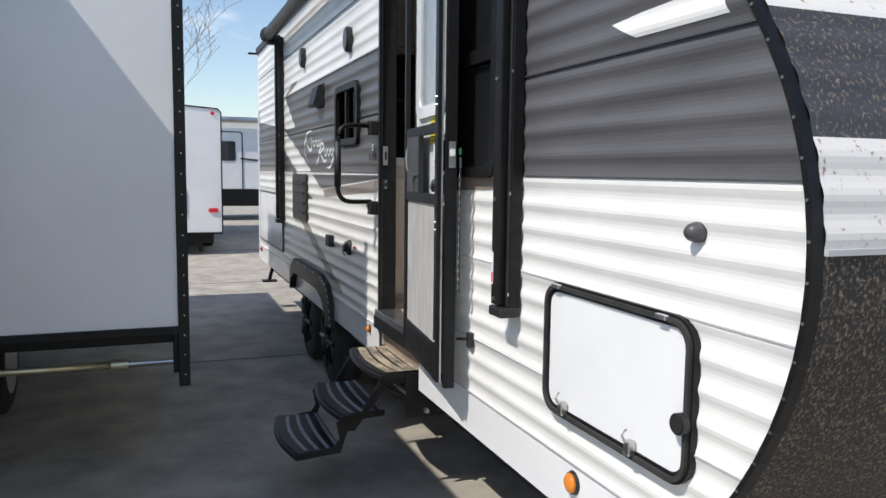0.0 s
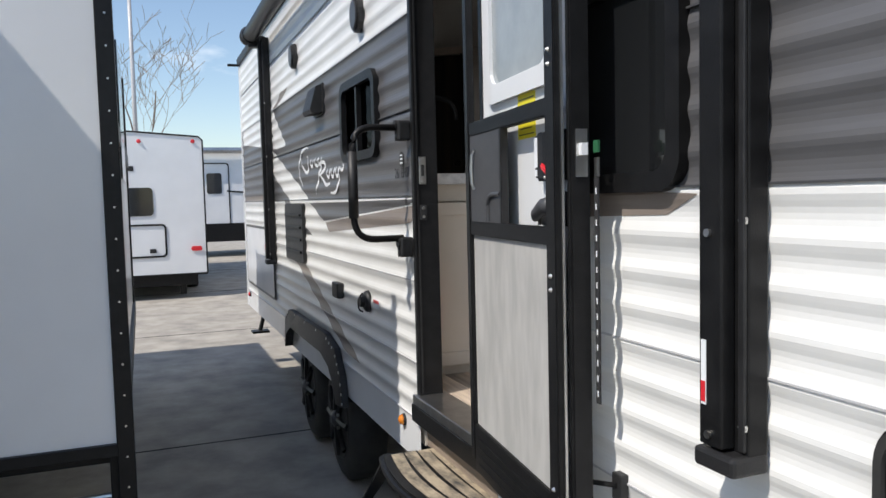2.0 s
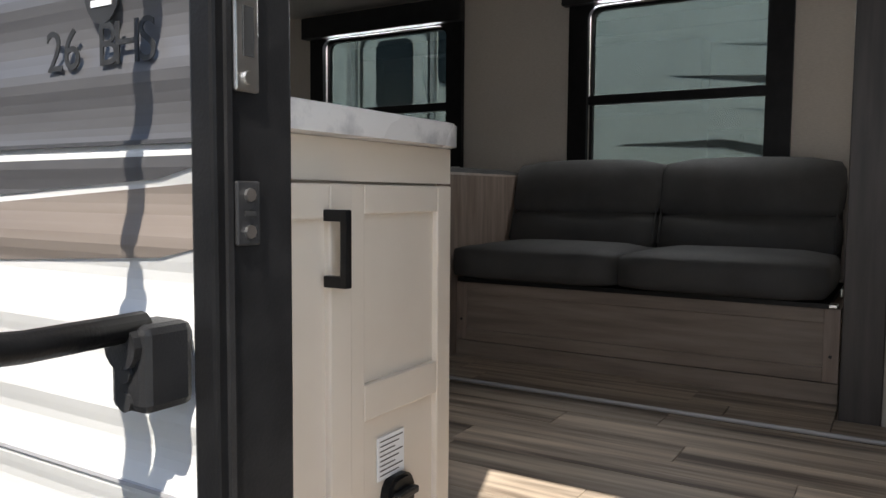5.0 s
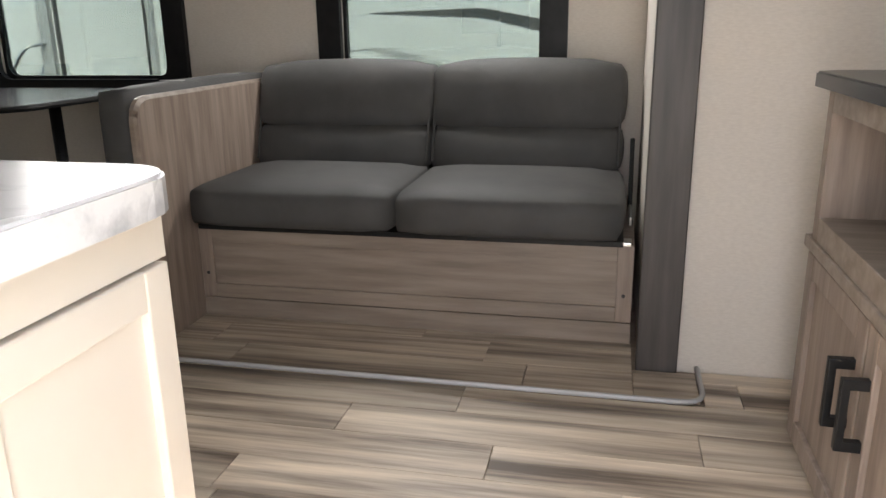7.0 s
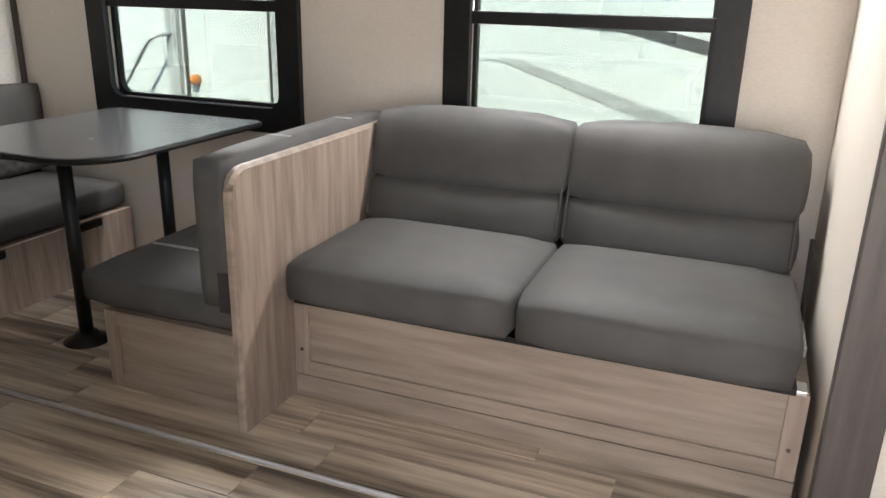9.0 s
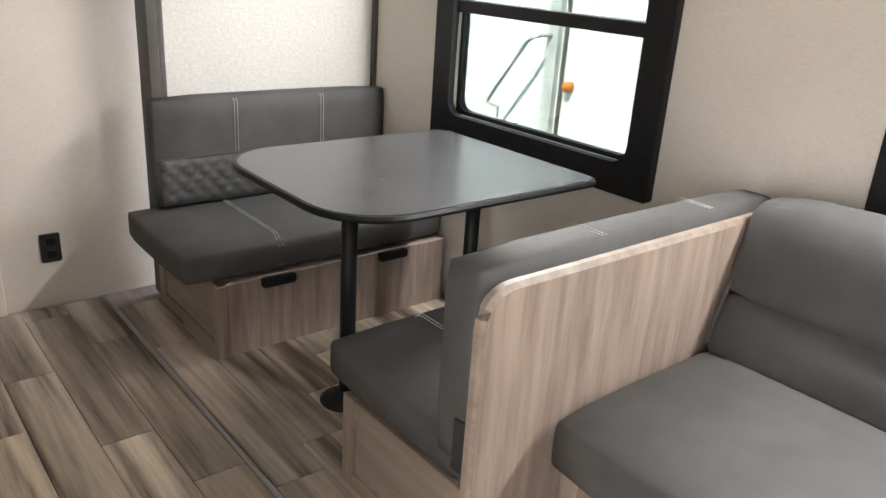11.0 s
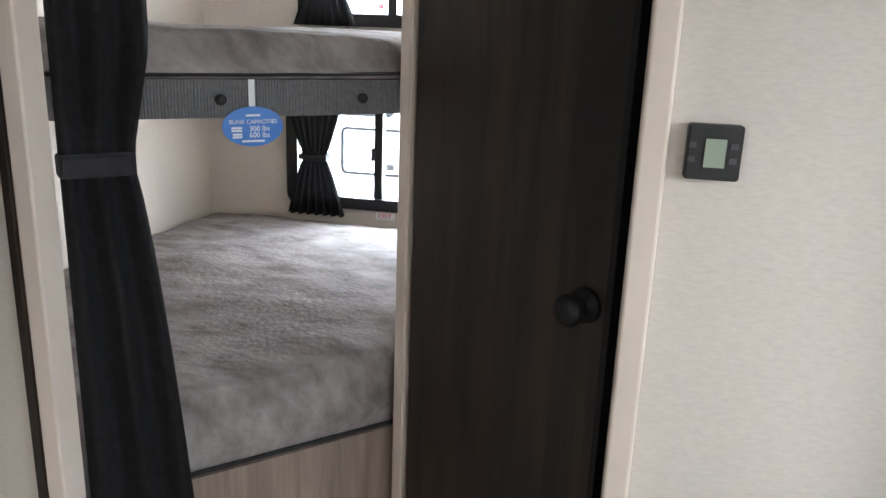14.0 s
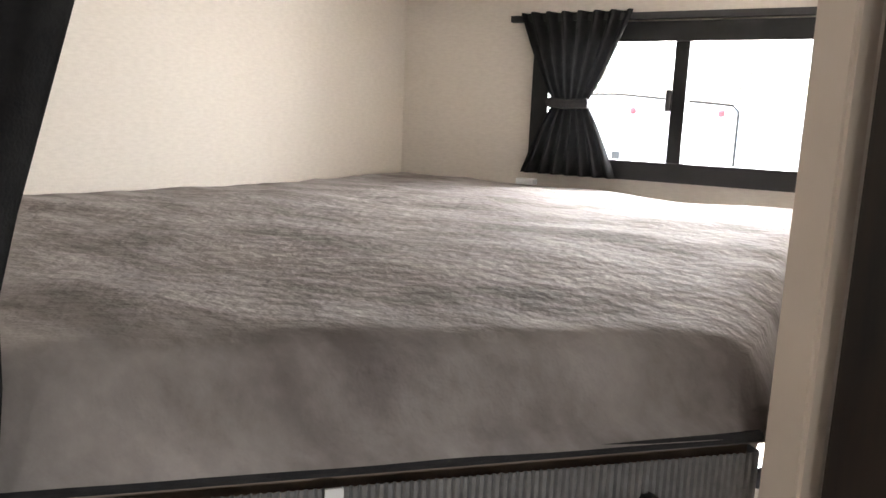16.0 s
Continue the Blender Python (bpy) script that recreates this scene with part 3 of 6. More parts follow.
LB, tb = slanted(1.215, 7.655, 1.645, 7.345)
door = thing("door_1", "closed espresso wood-grain bathroom door with a black knob", "door", kind="structure")
part("door_leaf", slab(tb, 0.012, LB - 0.012, 0.86, 2.78, -0.035, 0.0, bevel=0.003), M_DARKW, door)
part("door_edge", slab(tb, LB - 0.012, LB, 0.84, 2.79, -0.03, 0.006), M_BLACK, door)
part("threshold", slab(tb, 0.0, LB, 0.806, 0.858, -0.03, 0.006), M_TRIM, door)
part("door_header", slab(tb, 0.0, LB, 2.79, CEIL, -0.03, 0.0), M_TRIM, door)
ku, kz = LB - 0.055, 1.86
knob = part("knob", tube([tb(ku, kz, 0.0), tb(ku, kz, 0.008), tb(ku, kz, 0.0081), tb(ku, kz, 0.032), tb(ku, kz, 0.034), tb(ku, kz, 0.048), tb(ku, kz, 0.058), tb(ku, kz, 0.062)],
                         [0.032, 0.030, 0.014, 0.014, 0.024, 0.028, 0.024, 0.012], 18), M_BLACK, door, "round black knob", True)
LJ, tj = slanted(1.187, 7.676, 1.215, 7.655)
setting("trim_bunk_post", slab(tj, 0.0, LJ, 0.806, CEIL, -0.015, 0.005, bevel=0.003), M_TRIM, "off-white post between bunk opening and bathroom door", "trim")

# ---- bunks ----
LF, tf = slanted(0.735, 7.26, 1.18, 7.705)
bunk = thing("lower_bunk", "lower bunk platform with greige wood front panel", "bunk bed")
part("front_panel", slab(tf, 0.0, LF, 0.82, 1.398, -0.02, 0.0), M_OAK, bunk)
platform = [(0.06, 7.26), (0.735, 7.28), (1.17, 7.715), (1.17, 8.92), (0.06, 8.92)]
part("platform", plate(platform, 0.03, on_z(0, 0, 1.368)), M_OAKH, bunk)


def mattress(name, label, z0, thick, seed, crown=0.02):
    """A padded bed top with a slanted front and a crumpled plush cover."""
    bm = bmesh.new()
    n = 60
    rows = []
    for j in range(n + 1):
        v = j / n
        row = []
        for i in range(n + 1):
            u = i / n
            x = 0.06 + 1.12 * u
            front = 7.25 + max(0.0, x - 0.70) * 0.98
            y = front + (8.915 - front) * v
            e = min(u * 1.12, v * (8.915 - front), (1 - u) * 1.12, (1 - v) * (8.915 - front))
            rnd = 0.06
            drop = 0.0 if e > rnd else rnd - math.sqrt(max(0.0, rnd * rnd - (rnd - e) ** 2))
            f = noise.fractal(Vector((x * 4 + seed, y * 6, seed)), 0.9, 2.0, 4) * 0.007 + noise.noise(Vector((x * 2.2, y * 2.0, seed * 3))) * 0.010
            z = z0 + thick + crown * math.sin(math.pi * v) + f * min(1, e / 0.03) - drop
            row.append(bm.verts.new((x, y, z)))
        rows.append(row)
    for a, b in zip(rows, rows[1:]):
        for i in range(n):
            bm.faces.new((a[i], a[i + 1], b[i + 1], b[i]))
    rim = [rows[0][i] for i in range(n + 1)] + [rows[j][n] for j in range(1, n + 1)] + [rows[n][i] for i in range(n - 1, -1, -1)] + [rows[j][0] for j in range(n - 1, 0, -1)]
    low = []
    for v in rim:
        low.append(bm.verts.new((v.co.x + (0.004 if v.co.x > 1.1 else 0), v.co.y, z0)))
    mid = [bm.verts.new((v.co.x + (0.01 if 0.7 < v.co.x < 1.17 else 0.0), v.co.y - (0.014 if v.co.y < 7.72 else 0) + 0.004 * noise.noise(Vector((v.co.x * 12, v.co.y * 12, seed))), z0 + max(0.01, thick - rnd) * 0.5)) for v in rim]
    m = len(rim)
    for k in range(m):
        q = (k + 1) % m
        bm.faces.new((rim[k], mid[k], mid[q], rim[q]))
        bm.faces.new((mid[k], low[k], low[q], mid[q]))
    bmesh.ops.recalc_face_normals(bm, faces=bm.faces[:])
    bed = thing(name, label, "mattress", "bunk mattresses")
    part("plush_cover", bm, M_FLEECE, bed, smooth=True)
    part("piping", tube([(0.07, 7.235, z0 + 0.006), (0.40, 7.233, z0 + 0.006), (0.70, 7.236, z0 + 0.006), (0.95, 7.48, z0 + 0.008), (1.18, 7.70, z0 + 0.012)], 0.0045, 6), M_FABRIC, bed)
    return bed


mattress("mattress", "grey plush mattress on the lower bunk", 1.40, 0.175, 1.7)
mattress("mattress", "grey plush mattress on the upper bunk with rounded front edge", 2.20, 0.085, 5.3, 0.012)
upper = thing("upper_bunk", "upper bunk board with grey ribbed front rail", "bunk bed")
part("board", plate(platform, 0.03, on_z(0, 0, 2.168)), M_OAKH, upper)
def ribbed(to, length, z0, z1, step=0.0058):
    """A fabric rail with fine upright ribs."""
    n = int(length / step)
    outline = []
    for k in range(n):
        u = length * k / n
        outline += [(u, 0.0), (u + step * 0.25, 0.0026), (u + step * 0.7, 0.0026)]
    outline = [(0.0, -0.02)] + outline + [(length, 0.0), (length, -0.02)]
    bm = bmesh.new()
    lo = [bm.verts.new(to(u, z0, w)) for u, w in outline]
    hi = [bm.verts.new(to(u, z1, w)) for u, w in outline]
    for k in range(len(outline)):
        j = (k + 1) % len(outline)
        bm.faces.new((lo[k], lo[j], hi[j], hi[k]))
    bmesh.ops.recalc_face_normals(bm, faces=bm.faces[:])
    return bm


rail = part("front_rail", ribbed(tf, LF, 2.130, 2.198), M_RIB, upper, "grey ribbed fabric rail")
part("front_rail", box(0.06, 0.735, 7.24, 7.262, 2.130, 2.198), M_RIB, upper, "grey ribbed fabric rail")
for u in (0.245, 0.535):
    part("button", tube([tf(u, 2.163, 0.0), tf(u, 2.163, 0.010), tf(u, 2.163, 0.016)], [0.0105, 0.0105, 0.005], 14), M_PLASTIC, rail, smooth=True)
tag = thing("bunk_tag", "blue oval bunk capacity tag hanging from the upper rail", "tag")
tu, tz = 0.303, 2.113
part("strap", slab(tf, tu - 0.006, tu + 0.006, 2.148, 2.200, 0.006, 0.008), M_INK, tag, "white paper strap")
oval = [(0.059 * math.cos(2 * math.pi * k / 36), 0.0375 * math.sin(2 * math.pi * k / 36)) for k in range(36)]
card = part("card", plate(oval, 0.002, lambda u, v, w: tf(tu + u, tz + v, 0.010 + w)), M_BLUE, tag)
base = Matrix.Translation(tf(0, 0, 0)) @ Matrix.Rotation(radians(45), 4, "Z")
for text, size, u, v in (("BUNK CAPACITIES", 0.0112, 0.0, 0.009), ("300 lbs", 0.014, 0.012, -0.004), ("600 lbs", 0.014, 0.012, -0.016)):
    q = Vector(tf(tu + u, tz + v, 0.0130))
    write(card, text, size, Matrix.Translation(q) @ Matrix.Rotation(radians(45), 4, "Z") @ Matrix.Rotation(radians(90), 4, "X"), M_INK)
for u0, u1, v in ((-0.014, 0.014, 0.021), (-0.042, -0.022, -0.002), (-0.042, -0.022, -0.007), (-0.040, -0.022, -0.014), (-0.040, -0.022, -0.019), (-0.022, 0.022, -0.027)):
    part("print_bar", slab(tf, tu + u0, tu + u1, tz + v - 0.0018, tz + v + 0.0018, 0.0122, 0.0128), M_INK, card)
exit_sign = thing("exit_label", "small white exit label with red letters under the window", "sign")
part("sticker", box(0.755, 0.83, 8.926, 8.929, 1.592, 1.620), M_INK, exit_sign)
write(exit_sign, "EXIT", 0.026, pose(0.792, 8.9255, 1.606, 90, 0, 0), M_RED)
for z in (1.64, 2.29):
    c = thing("curtain_clip", "small white plastic clip below the bunk curtain", "clip", "curtain clips")
    part("clip_body", box(0.42, 0.47, 8.90, 8.929, z - 0.008, z + 0.008, 0.003), M_INK, c)

# privacy curtain at the bunk opening
bm = bmesh.new()
nz, nx = 40, 56
grid = []
for j in range(nz + 1):
    z = 0.93 + (2.80 - 0.93) * j / nz
    d = z - 2.06
    w0 = 0.733
    w1 = 0.815 + (0.028 * min(1.0, d / 0.2) + 0.2 * max(0.0, min(d, 0.50) - 0.28) if d > 0 else 0.06 * min(1.0, -d / 0.9) ** 0.7)
    row = []
    for i in range(nx + 1):
        u = i / nx
        amp = 0.016 * (0.55 if abs(z - 2.06) < 0.05 else 1.0)
        x = w0 + (w1 - w0) * u
        wave = amp * math.sin(2 * math.pi * 2.5 * u + 0.3 * math.sin(z * 3))
        row.append(bm.verts.new((x + 0.7 * wave, 7.213 + (x - w0) - 0.7 * wave, z)))
    grid.append(row)
for a, b in zip(grid, grid[1:]):
    for i in range(nx):
        bm.faces.new((a[i], a[i + 1], b[i + 1], b[i]))
bmesh.ops.solidify(bm, geom=bm.faces[:], thickness=0.003)
cur = thing("bunk_curtain", "dark privacy curtain tied back beside the bunks", "curtain")
part("cloth", bm, M_FABRIC, cur, smooth=True)
part("tieback", plate(rounded(0.122, 0.040, 0.006, 3), 0.036, lambda u, v, w: (0.774 + 0.707 * u + 0.707 * (w - 0.018), 7.254 + 0.707 * u - 0.707 * (w - 0.018), 2.06 + v), bevel=0.006), M_FABRIC, cur, "stitched cloth tieback")

# ---- sofa ----


def cushion(x0, x1, y0, y1, z0, z1, r=0.035, puff=0.012, lean=0.0, bm=None):
    """A padded block: rounded edges and a slight swell; lean moves its top along x."""
    own = bmesh.new()
    bmesh.ops.create_cube(own, size=1.0)
    for v in own.verts:
        v.co = Vector((x0 + (v.co.x + 0.5) * (x1 - x0), y0 + (v.co.y + 0.5) * (y1 - y0), z0 + (v.co.z + 0.5) * (z1 - z0)))
    bmesh.ops.subdivide_edges(own, edges=own.edges[:], cuts=5, use_grid_fill=True)
    c = Vector(((x0 + x1) / 2, (y0 + y1) / 2, (z0 + z1) / 2))
    h = Vector(((x1 - x0) / 2, (y1 - y0) / 2, (z1 - z0) / 2))
    for v in own.verts:
        d = v.co - c
        q = Vector([max(-(h[k] - r), min(h[k] - r, d[k])) for k in range(3)])
        o = d - q
        if o.length > 1e-6:
            o = o.normalized() * r
        u = [d[k] / h[k] for k in range(3)]
        s = [puff * (1 - u[(k + 1) % 3] ** 2) * (1 - u[(k + 2) % 3] ** 2) * (1 if u[k] > 0 else -1) * (abs(u[k]) > 0.98) for k in range(3)]
        v.co = c + q + o + Vector(s)
        v.co.x += lean * (v.co.z - z0) / (z1 - z0)
    return join(bm, own)


def framed_front(parent, x, y0, y1, z0, z1, rail=0.055, facing=-1, material=None):
    """A recessed panel with its stiles and rails on a face looking along x."""
    material = material or M_OAKH
    a, b = (x, x + 0.018) if facing < 0 else (x - 0.018, x)
    part("stile", box(a, b, y0, y0 + rail, z0, z1, 0.002), M_OAK, parent)
    part("stile", box(a, b, y1 - rail, y1, z0, z1, 0.002), M_OAK, parent)
    part("rail", box(a, b, y0 + rail, y1 - rail, z1 - rail, z1, 0.002), M_OAKH, parent)
    part("rail", box(a, b, y0 + rail, y1 - rail, z0, z0 + rail, 0.002), M_OAKH, parent)
    off = 0.010 if facing < 0 else -0.010
    part("panel", box(min(x + off, x + off * 2), max(x + off, x + off * 2), y0 + rail, y1 - rail, z0 + rail, z1 - rail), material, parent)


sofa = thing("sofa", "two-seat charcoal leatherette sofa on a greige wood base", "sofa")
part("base_box", box(2.437, 3.18, 3.625, 5.125, 0.817, 1.15), M_OAKH, sofa)
framed_front(sofa, 2.418, 3.625, 5.125, 0.895, 1.15, 0.05)
part("toe_board", box(2.418, 2.436, 3.625, 5.125, 0.817, 0.892), M_OAKH, sofa)
for y in (3.652, 5.10):
    part("screw_cap", plate(disc(0.006, 10), 0.002, on_x(2.418, y, 0.985)), M_DARKINK, sofa)
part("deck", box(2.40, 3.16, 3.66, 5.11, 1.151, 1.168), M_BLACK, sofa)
part("seat_cushion", cushion(2.335, 2.96, 3.665, 4.388, 1.168, 1.315, 0.04, 0.012), M_LEATHER, sofa, smooth=True)
part("seat_cushion", cushion(2.335, 2.96, 4.392, 5.112, 1.168, 1.315, 0.04, 0.012), M_LEATHER, sofa, smooth=True)
for y0, y1 in ((3.675, 4.394), (4.398, 5.118)):
    part("back_cushion", cushion(2.93, 3.08, y0, y1, 1.44, 1.685, 0.04, 0.016, 0.075), M_LEATHER, sofa, "upper padded back roll", True)
    part("back_cushion", cushion(2.875, 3.07, y0 + 0.005, y1 - 0.005, 1.275, 1.462, 0.045, 0.016, 0.06), M_LEATHER, sofa, "lower padded back roll", True)
    part("piping", tube(arc_path([(2.90, y0 + 0.01, 1.32), (3.03, y0 + 0.008, 1.672), (3.03, y1 - 0.008, 1.672), (2.90, y1 - 0.01, 1.32)], 0.05), 0.005, 6), M_LEATHER, sofa)
part("back_board", box(3.12, 3.20, 3.68, 5.11, 1.17, 1.64, 0.01), M_LEATHER, sofa)
hinge = part("hinge", box(2.60, 2.90, 3.632, 3.642, 1.17, 1.20, 0.003), M_STEEL, sofa, "steel folding hinge")
part("hinge_arm", tube([(2.80, 3.637, 1.19), (2.86, 3.637, 1.32), (2.90, 3.637, 1.42)], 0.008, 8), M_BLACK, hinge)
part("front_clip", box(2.40, 2.46, 3.635, 3.665, 1.153, 1.166, 0.003), M_STEEL, sofa)

# board between sofa and dinette
outline = [(2.148, 0.817), (3.22, 0.817), (3.22, 1.615)] + [(2.148 + 0.07 - 0.07 * math.sin(a), 1.615 - 0.07 + 0.07 * math.cos(a)) for a in [radians(90 * k / 6) for k in range(7)]]
board = thing("end_board", "greige wood divider board between sofa and dinette", "divider")
part("board", plate(outline, 0.03, lambda u, v, w: (u, 5.128 + w, v)), M_OAK, board)
part("edge_band", tube(arc_path([(2.151, 5.143, 0.82), (2.151, 5.143, 1.612), (3.2, 5.143, 1.612)], 0.07, 6), 0.0155, 6), M_OAKH, board)


def quilt(parent, x0, x1, y, z0, z1, s=-1, step=0.062):
    """Diamond stitching: raised pads on a band that faces along y."""
    bm = bmesh.new()
    nx, nz = int((x1 - x0) / 0.012), int((z1 - z0) / 0.010)
    rows = []
    for j in range(nz + 1):
        z = z0 + (z1 - z0) * j / nz
        row = []
        for i in range(nx + 1):
            x = x0 + (x1 - x0) * i / nx
            a, b = (x + z) / step, (x - z) / step
            h = min(abs(a - round(a)), abs(b - round(b)))
            edge = min(1.0, min(i, nx - i, j, nz - j) / 1.5)
            row.append(bm.verts.new((x, y + s * (0.002 + 0.017 * min(1, h * 3.2) ** 0.6 * edge), z)))
        rows.append(row)
    for a, b in zip(rows, rows[1:]):
        for i in range(nx):
            bm.faces.new((a[i], a[i + 1], b[i + 1], b[i]))
    return part("quilted_band", bm, M_LEATHER, parent, "diamond-quilted lower band", True)


def stitch(parent, pts):
    for off in (-0.006, 0.006):
        bm = bmesh.new()
        for p, q in zip(pts, pts[1:]):
            p, q = Vector(p), Vector(q)
            n = max(1, int((q - p).length / 0.010))
            for k in range(n):
                a, b = p.lerp(q, (k + 0.12) / n), p.lerp(q, (k + 0.78) / n)
                tube([(a.x + off, a.y, a.z), (b.x + off, b.y, b.z)], 0.0012, 4, bm)
        part("stitching", bm, M_THREAD, parent, "pale double stitching")


def drawer_pull(parent, to):
    part("finger_pull", plate(rounded(0.13, 0.035, 0.008, 3), 0.022, to, bevel=0.004), M_BLACK, parent, "black finger pull")


# dinette, rear bench
bench = thing("dinette_bench", "greige wood dinette bench with grey quilted cushions at the end wall", "bench", "dinette benches")
part("bench_box", box(2.235, 3.20, 6.52, 7.08, 0.817, 1.095, 0.002), M_OAKH, bench)
framed_front(bench, 2.215, 6.50, 7.08, 0.817, 1.095, 0.05)
part("front_board", box(2.215, 3.20, 6.50, 6.519, 0.817, 1.095, 0.002), M_OAK, bench)
part("corner_post", box(2.205, 2.245, 6.492, 6.53, 0.817, 1.095, 0.002), M_OAK, bench)
for x in (2.435, 2.93):
    drawer_pull(bench, on_y(x, 6.498, 1.080))
part("seat_cushion", cushion(2.105, 3.20, 6.52, 7.09, 1.10, 1.222, 0.03, 0.008), M_LEATHER, bench, smooth=True)
part("backrest", cushion(2.20, 3.228, 6.995, 7.085, 1.225, 1.64, 0.025, 0.004), M_LEATHER, bench, smooth=True)
quilt(bench, 2.22, 3.20, 6.993, 1.24, 1.415)
part("seam", box(2.21, 3.21, 6.986, 6.993, 1.417, 1.422), M_LEATHER, bench)
for x in (2.52, 2.90):
    stitch(bench, [(x, 6.988, 1.43), (x, 6.988, 1.62), (x, 7.03, 1.642)])
stitch(bench, [(2.46, 7.0, 1.232), (2.46, 6.56, 1.231), (2.46, 6.517, 1.20), (2.46, 6.517, 1.12)])

# dinette, front bench
bench2 = thing("dinette_bench", "greige wood dinette bench with grey cushions behind the sofa divider", "bench", "dinette benches")
part("bench_box", box(2.235, 3.20, 5.16, 5.69, 0.817, 1.095, 0.002), M_OAKH, bench2)
framed_front(bench2, 2.215, 5.16, 5.71, 0.817, 1.095, 0.05)
part("front_board", box(2.235, 3.20, 5.692, 5.71, 0.817, 1.095, 0.002), M_OAK, bench2)
part("seat_cushion", cushion(2.215, 3.20, 5.165, 5.80, 1.10, 1.222, 0.03, 0.008), M_LEATHER, bench2, smooth=True)
part("backrest", cushion(2.158, 3.215, 5.162, 5.278, 1.20, 1.648, 0.028, 0.004), M_LEATHER, bench2, smooth=True)
part("strap", box(2.152, 2.159, 5.165, 5.20, 1.20, 1.32), M_FABRIC, bench2, "black fastening strap")
for x in (2.52, 2.92):
    stitch(bench2, [(x, 5.175, 1.652), (x, 5.272, 1.652)])
stitch(bench2, [(2.5, 5.27, 1.232), (2.5, 5.76, 1.231), (2.5, 5.803, 1.19)])

# dinette table
table = thing("dinette_table", "dark slate laminate dinette table on two black posts", "table")
r1, r2 = 0.20, 0.05
outl = []
for cx, cy, a0, r in ((3.085 - r2, 6.42 - r2, 0, r2), (2.185 + r1, 6.42 - r1, 90, r1), (2.185 + r1, 5.655 + r1, 180, r1), (3.085 - r2, 5.655 + r2, 270, r2)):
    for k in range(11):
        a = radians(a0 + 9 * k)
        outl.append((cx + r * math.cos(a), cy + r * math.sin(a)))
part("tabletop", plate(outl, 0.022, on_z(0, 0, 1.560), bevel=0.003), M_TABLE, table)
part("edge_band", tube([(x, y, 1.571) for x, y in outl], 0.0105, 6, closed=True), M_BLACK, table, "black edge band")
for x, y in ((2.44, 6.045), (2.95, 6.065)):
    leg = part("post", tube([(x, y, 0.84), (x, y, 1.55)], 0.025, 18), M_BLACK, table, smooth=True)
    part("floor_socket", tube([(x, y, 0.817), (x, y, 0.825), (x, y, 0.845), (x, y, 0.86)], [0.085, 0.085, 0.045, 0.036], 20), M_BLACK, leg, smooth=True)
    part("top_plate", tube([(x, y, 1.535), (x, y, 1.5595)], [0.04, 0.085], 20), M_BLACK, leg)

# ---- wall fittings ----
th = thing("thermostat", "black wall thermostat with a grey-green display", "thermostat")
part("body", plate(rounded(0.075, 0.078, 0.005, 3), 0.022, on_y(1.757, 7.27, 2.146), bevel=0.004), M_PLASTIC, th)
part("display", box(1.744, 1.772, 7.244, 7.2475, 2.126, 2.166), M_LCD, th)
for dx in (-0.030, 0.026):
    for dz in (0.0, 0.02):
        part("button", box(1.757 + dx - 0.005, 1.757 + dx + 0.005, 7.2445, 7.2475, 2.136 + dz - 0.004, 2.136 + dz + 0.004), M_DARKGREY, th)
ou = thing("wall_outlet", "black duplex power outlet low on the wall", "outlet")
part("cover_plate", plate(rounded(0.072, 0.115, 0.006, 3), 0.007, on_y(1.873, 7.27, 1.047), bevel=0.002), M_PLASTIC, ou)
for dz in (-0.026, 0.026):
    part("socket", plate(rounded(0.034, 0.030, 0.010, 3), 0.003, on_y(1.873, 7.263, 1.047 + dz)), M_BLACK, ou)
vent = thing("floor_vent", "black metal floor vent beside the bunk curtain", "vent")
part("frame", ring(rounded(0.30, 0.14, 0.01, 2), rounded(0.27, 0.11, 0.006, 2), 0.006, on_z(0.89, 7.05, 0.815)), M_BLACK, vent)
for k in range(9):
    part("slat", box(0.765 + 0.031 * k, 0.777 + 0.031 * k, 6.995, 7.105, 0.8155, 0.819), M_BLACK, vent)

# ---- kitchen peninsula ----
kit = thing("kitchen_cabinet", "cream painted kitchen base cabinet with shaker end panels", "cabinet")
CX = 0.865
part("carcass", box(0.055, CX - 0.02, 4.26, 6.2, 0.815, 1.619), M_CREAM, kit)


def shaker(parent, name, x0, x1, z0, z1, y, rail=0.055, mid=None, inner=0.010):
    """A frame and sunken panel on a face looking to -y."""
    d = part(name, box(x0 + rail, x1 - rail, y - 0.008, y + 0.002, z0 + rail, z1 - rail), M_CREAM, parent)
    part("stile", box(x0, x0 + rail, y - 0.02, y, z0, z1, 0.003), M_CREAM, d)
    part("stile", box(x1 - rail, x1, y - 0.02, y, z0, z1, 0.003), M_CREAM, d)
    for za, zb in [(z0, z0 + rail), (z1 - rail, z1)] + ([mid] if mid else []):
        part("rail", box(x0 + rail, x1 - rail, y - 0.02, y, za, zb, 0.003), M_CREAM, d)
    return d


def bar_pull(parent, x, y, z0, z1):
    h = part("handle", box(x - 0.007, x + 0.007, y - 0.045, y - 0.032, z0, z1, 0.002), M_BLACK, parent, "black bar pull")
    part("standoff", box(x - 0.007, x + 0.007, y - 0.034, y, z0, z0 + 0.018, 0.001), M_BLACK, h)
    part("standoff", box(x - 0.007, x + 0.007, y - 0.034, y, z1 - 0.018, z1, 0.001), M_BLACK, h)


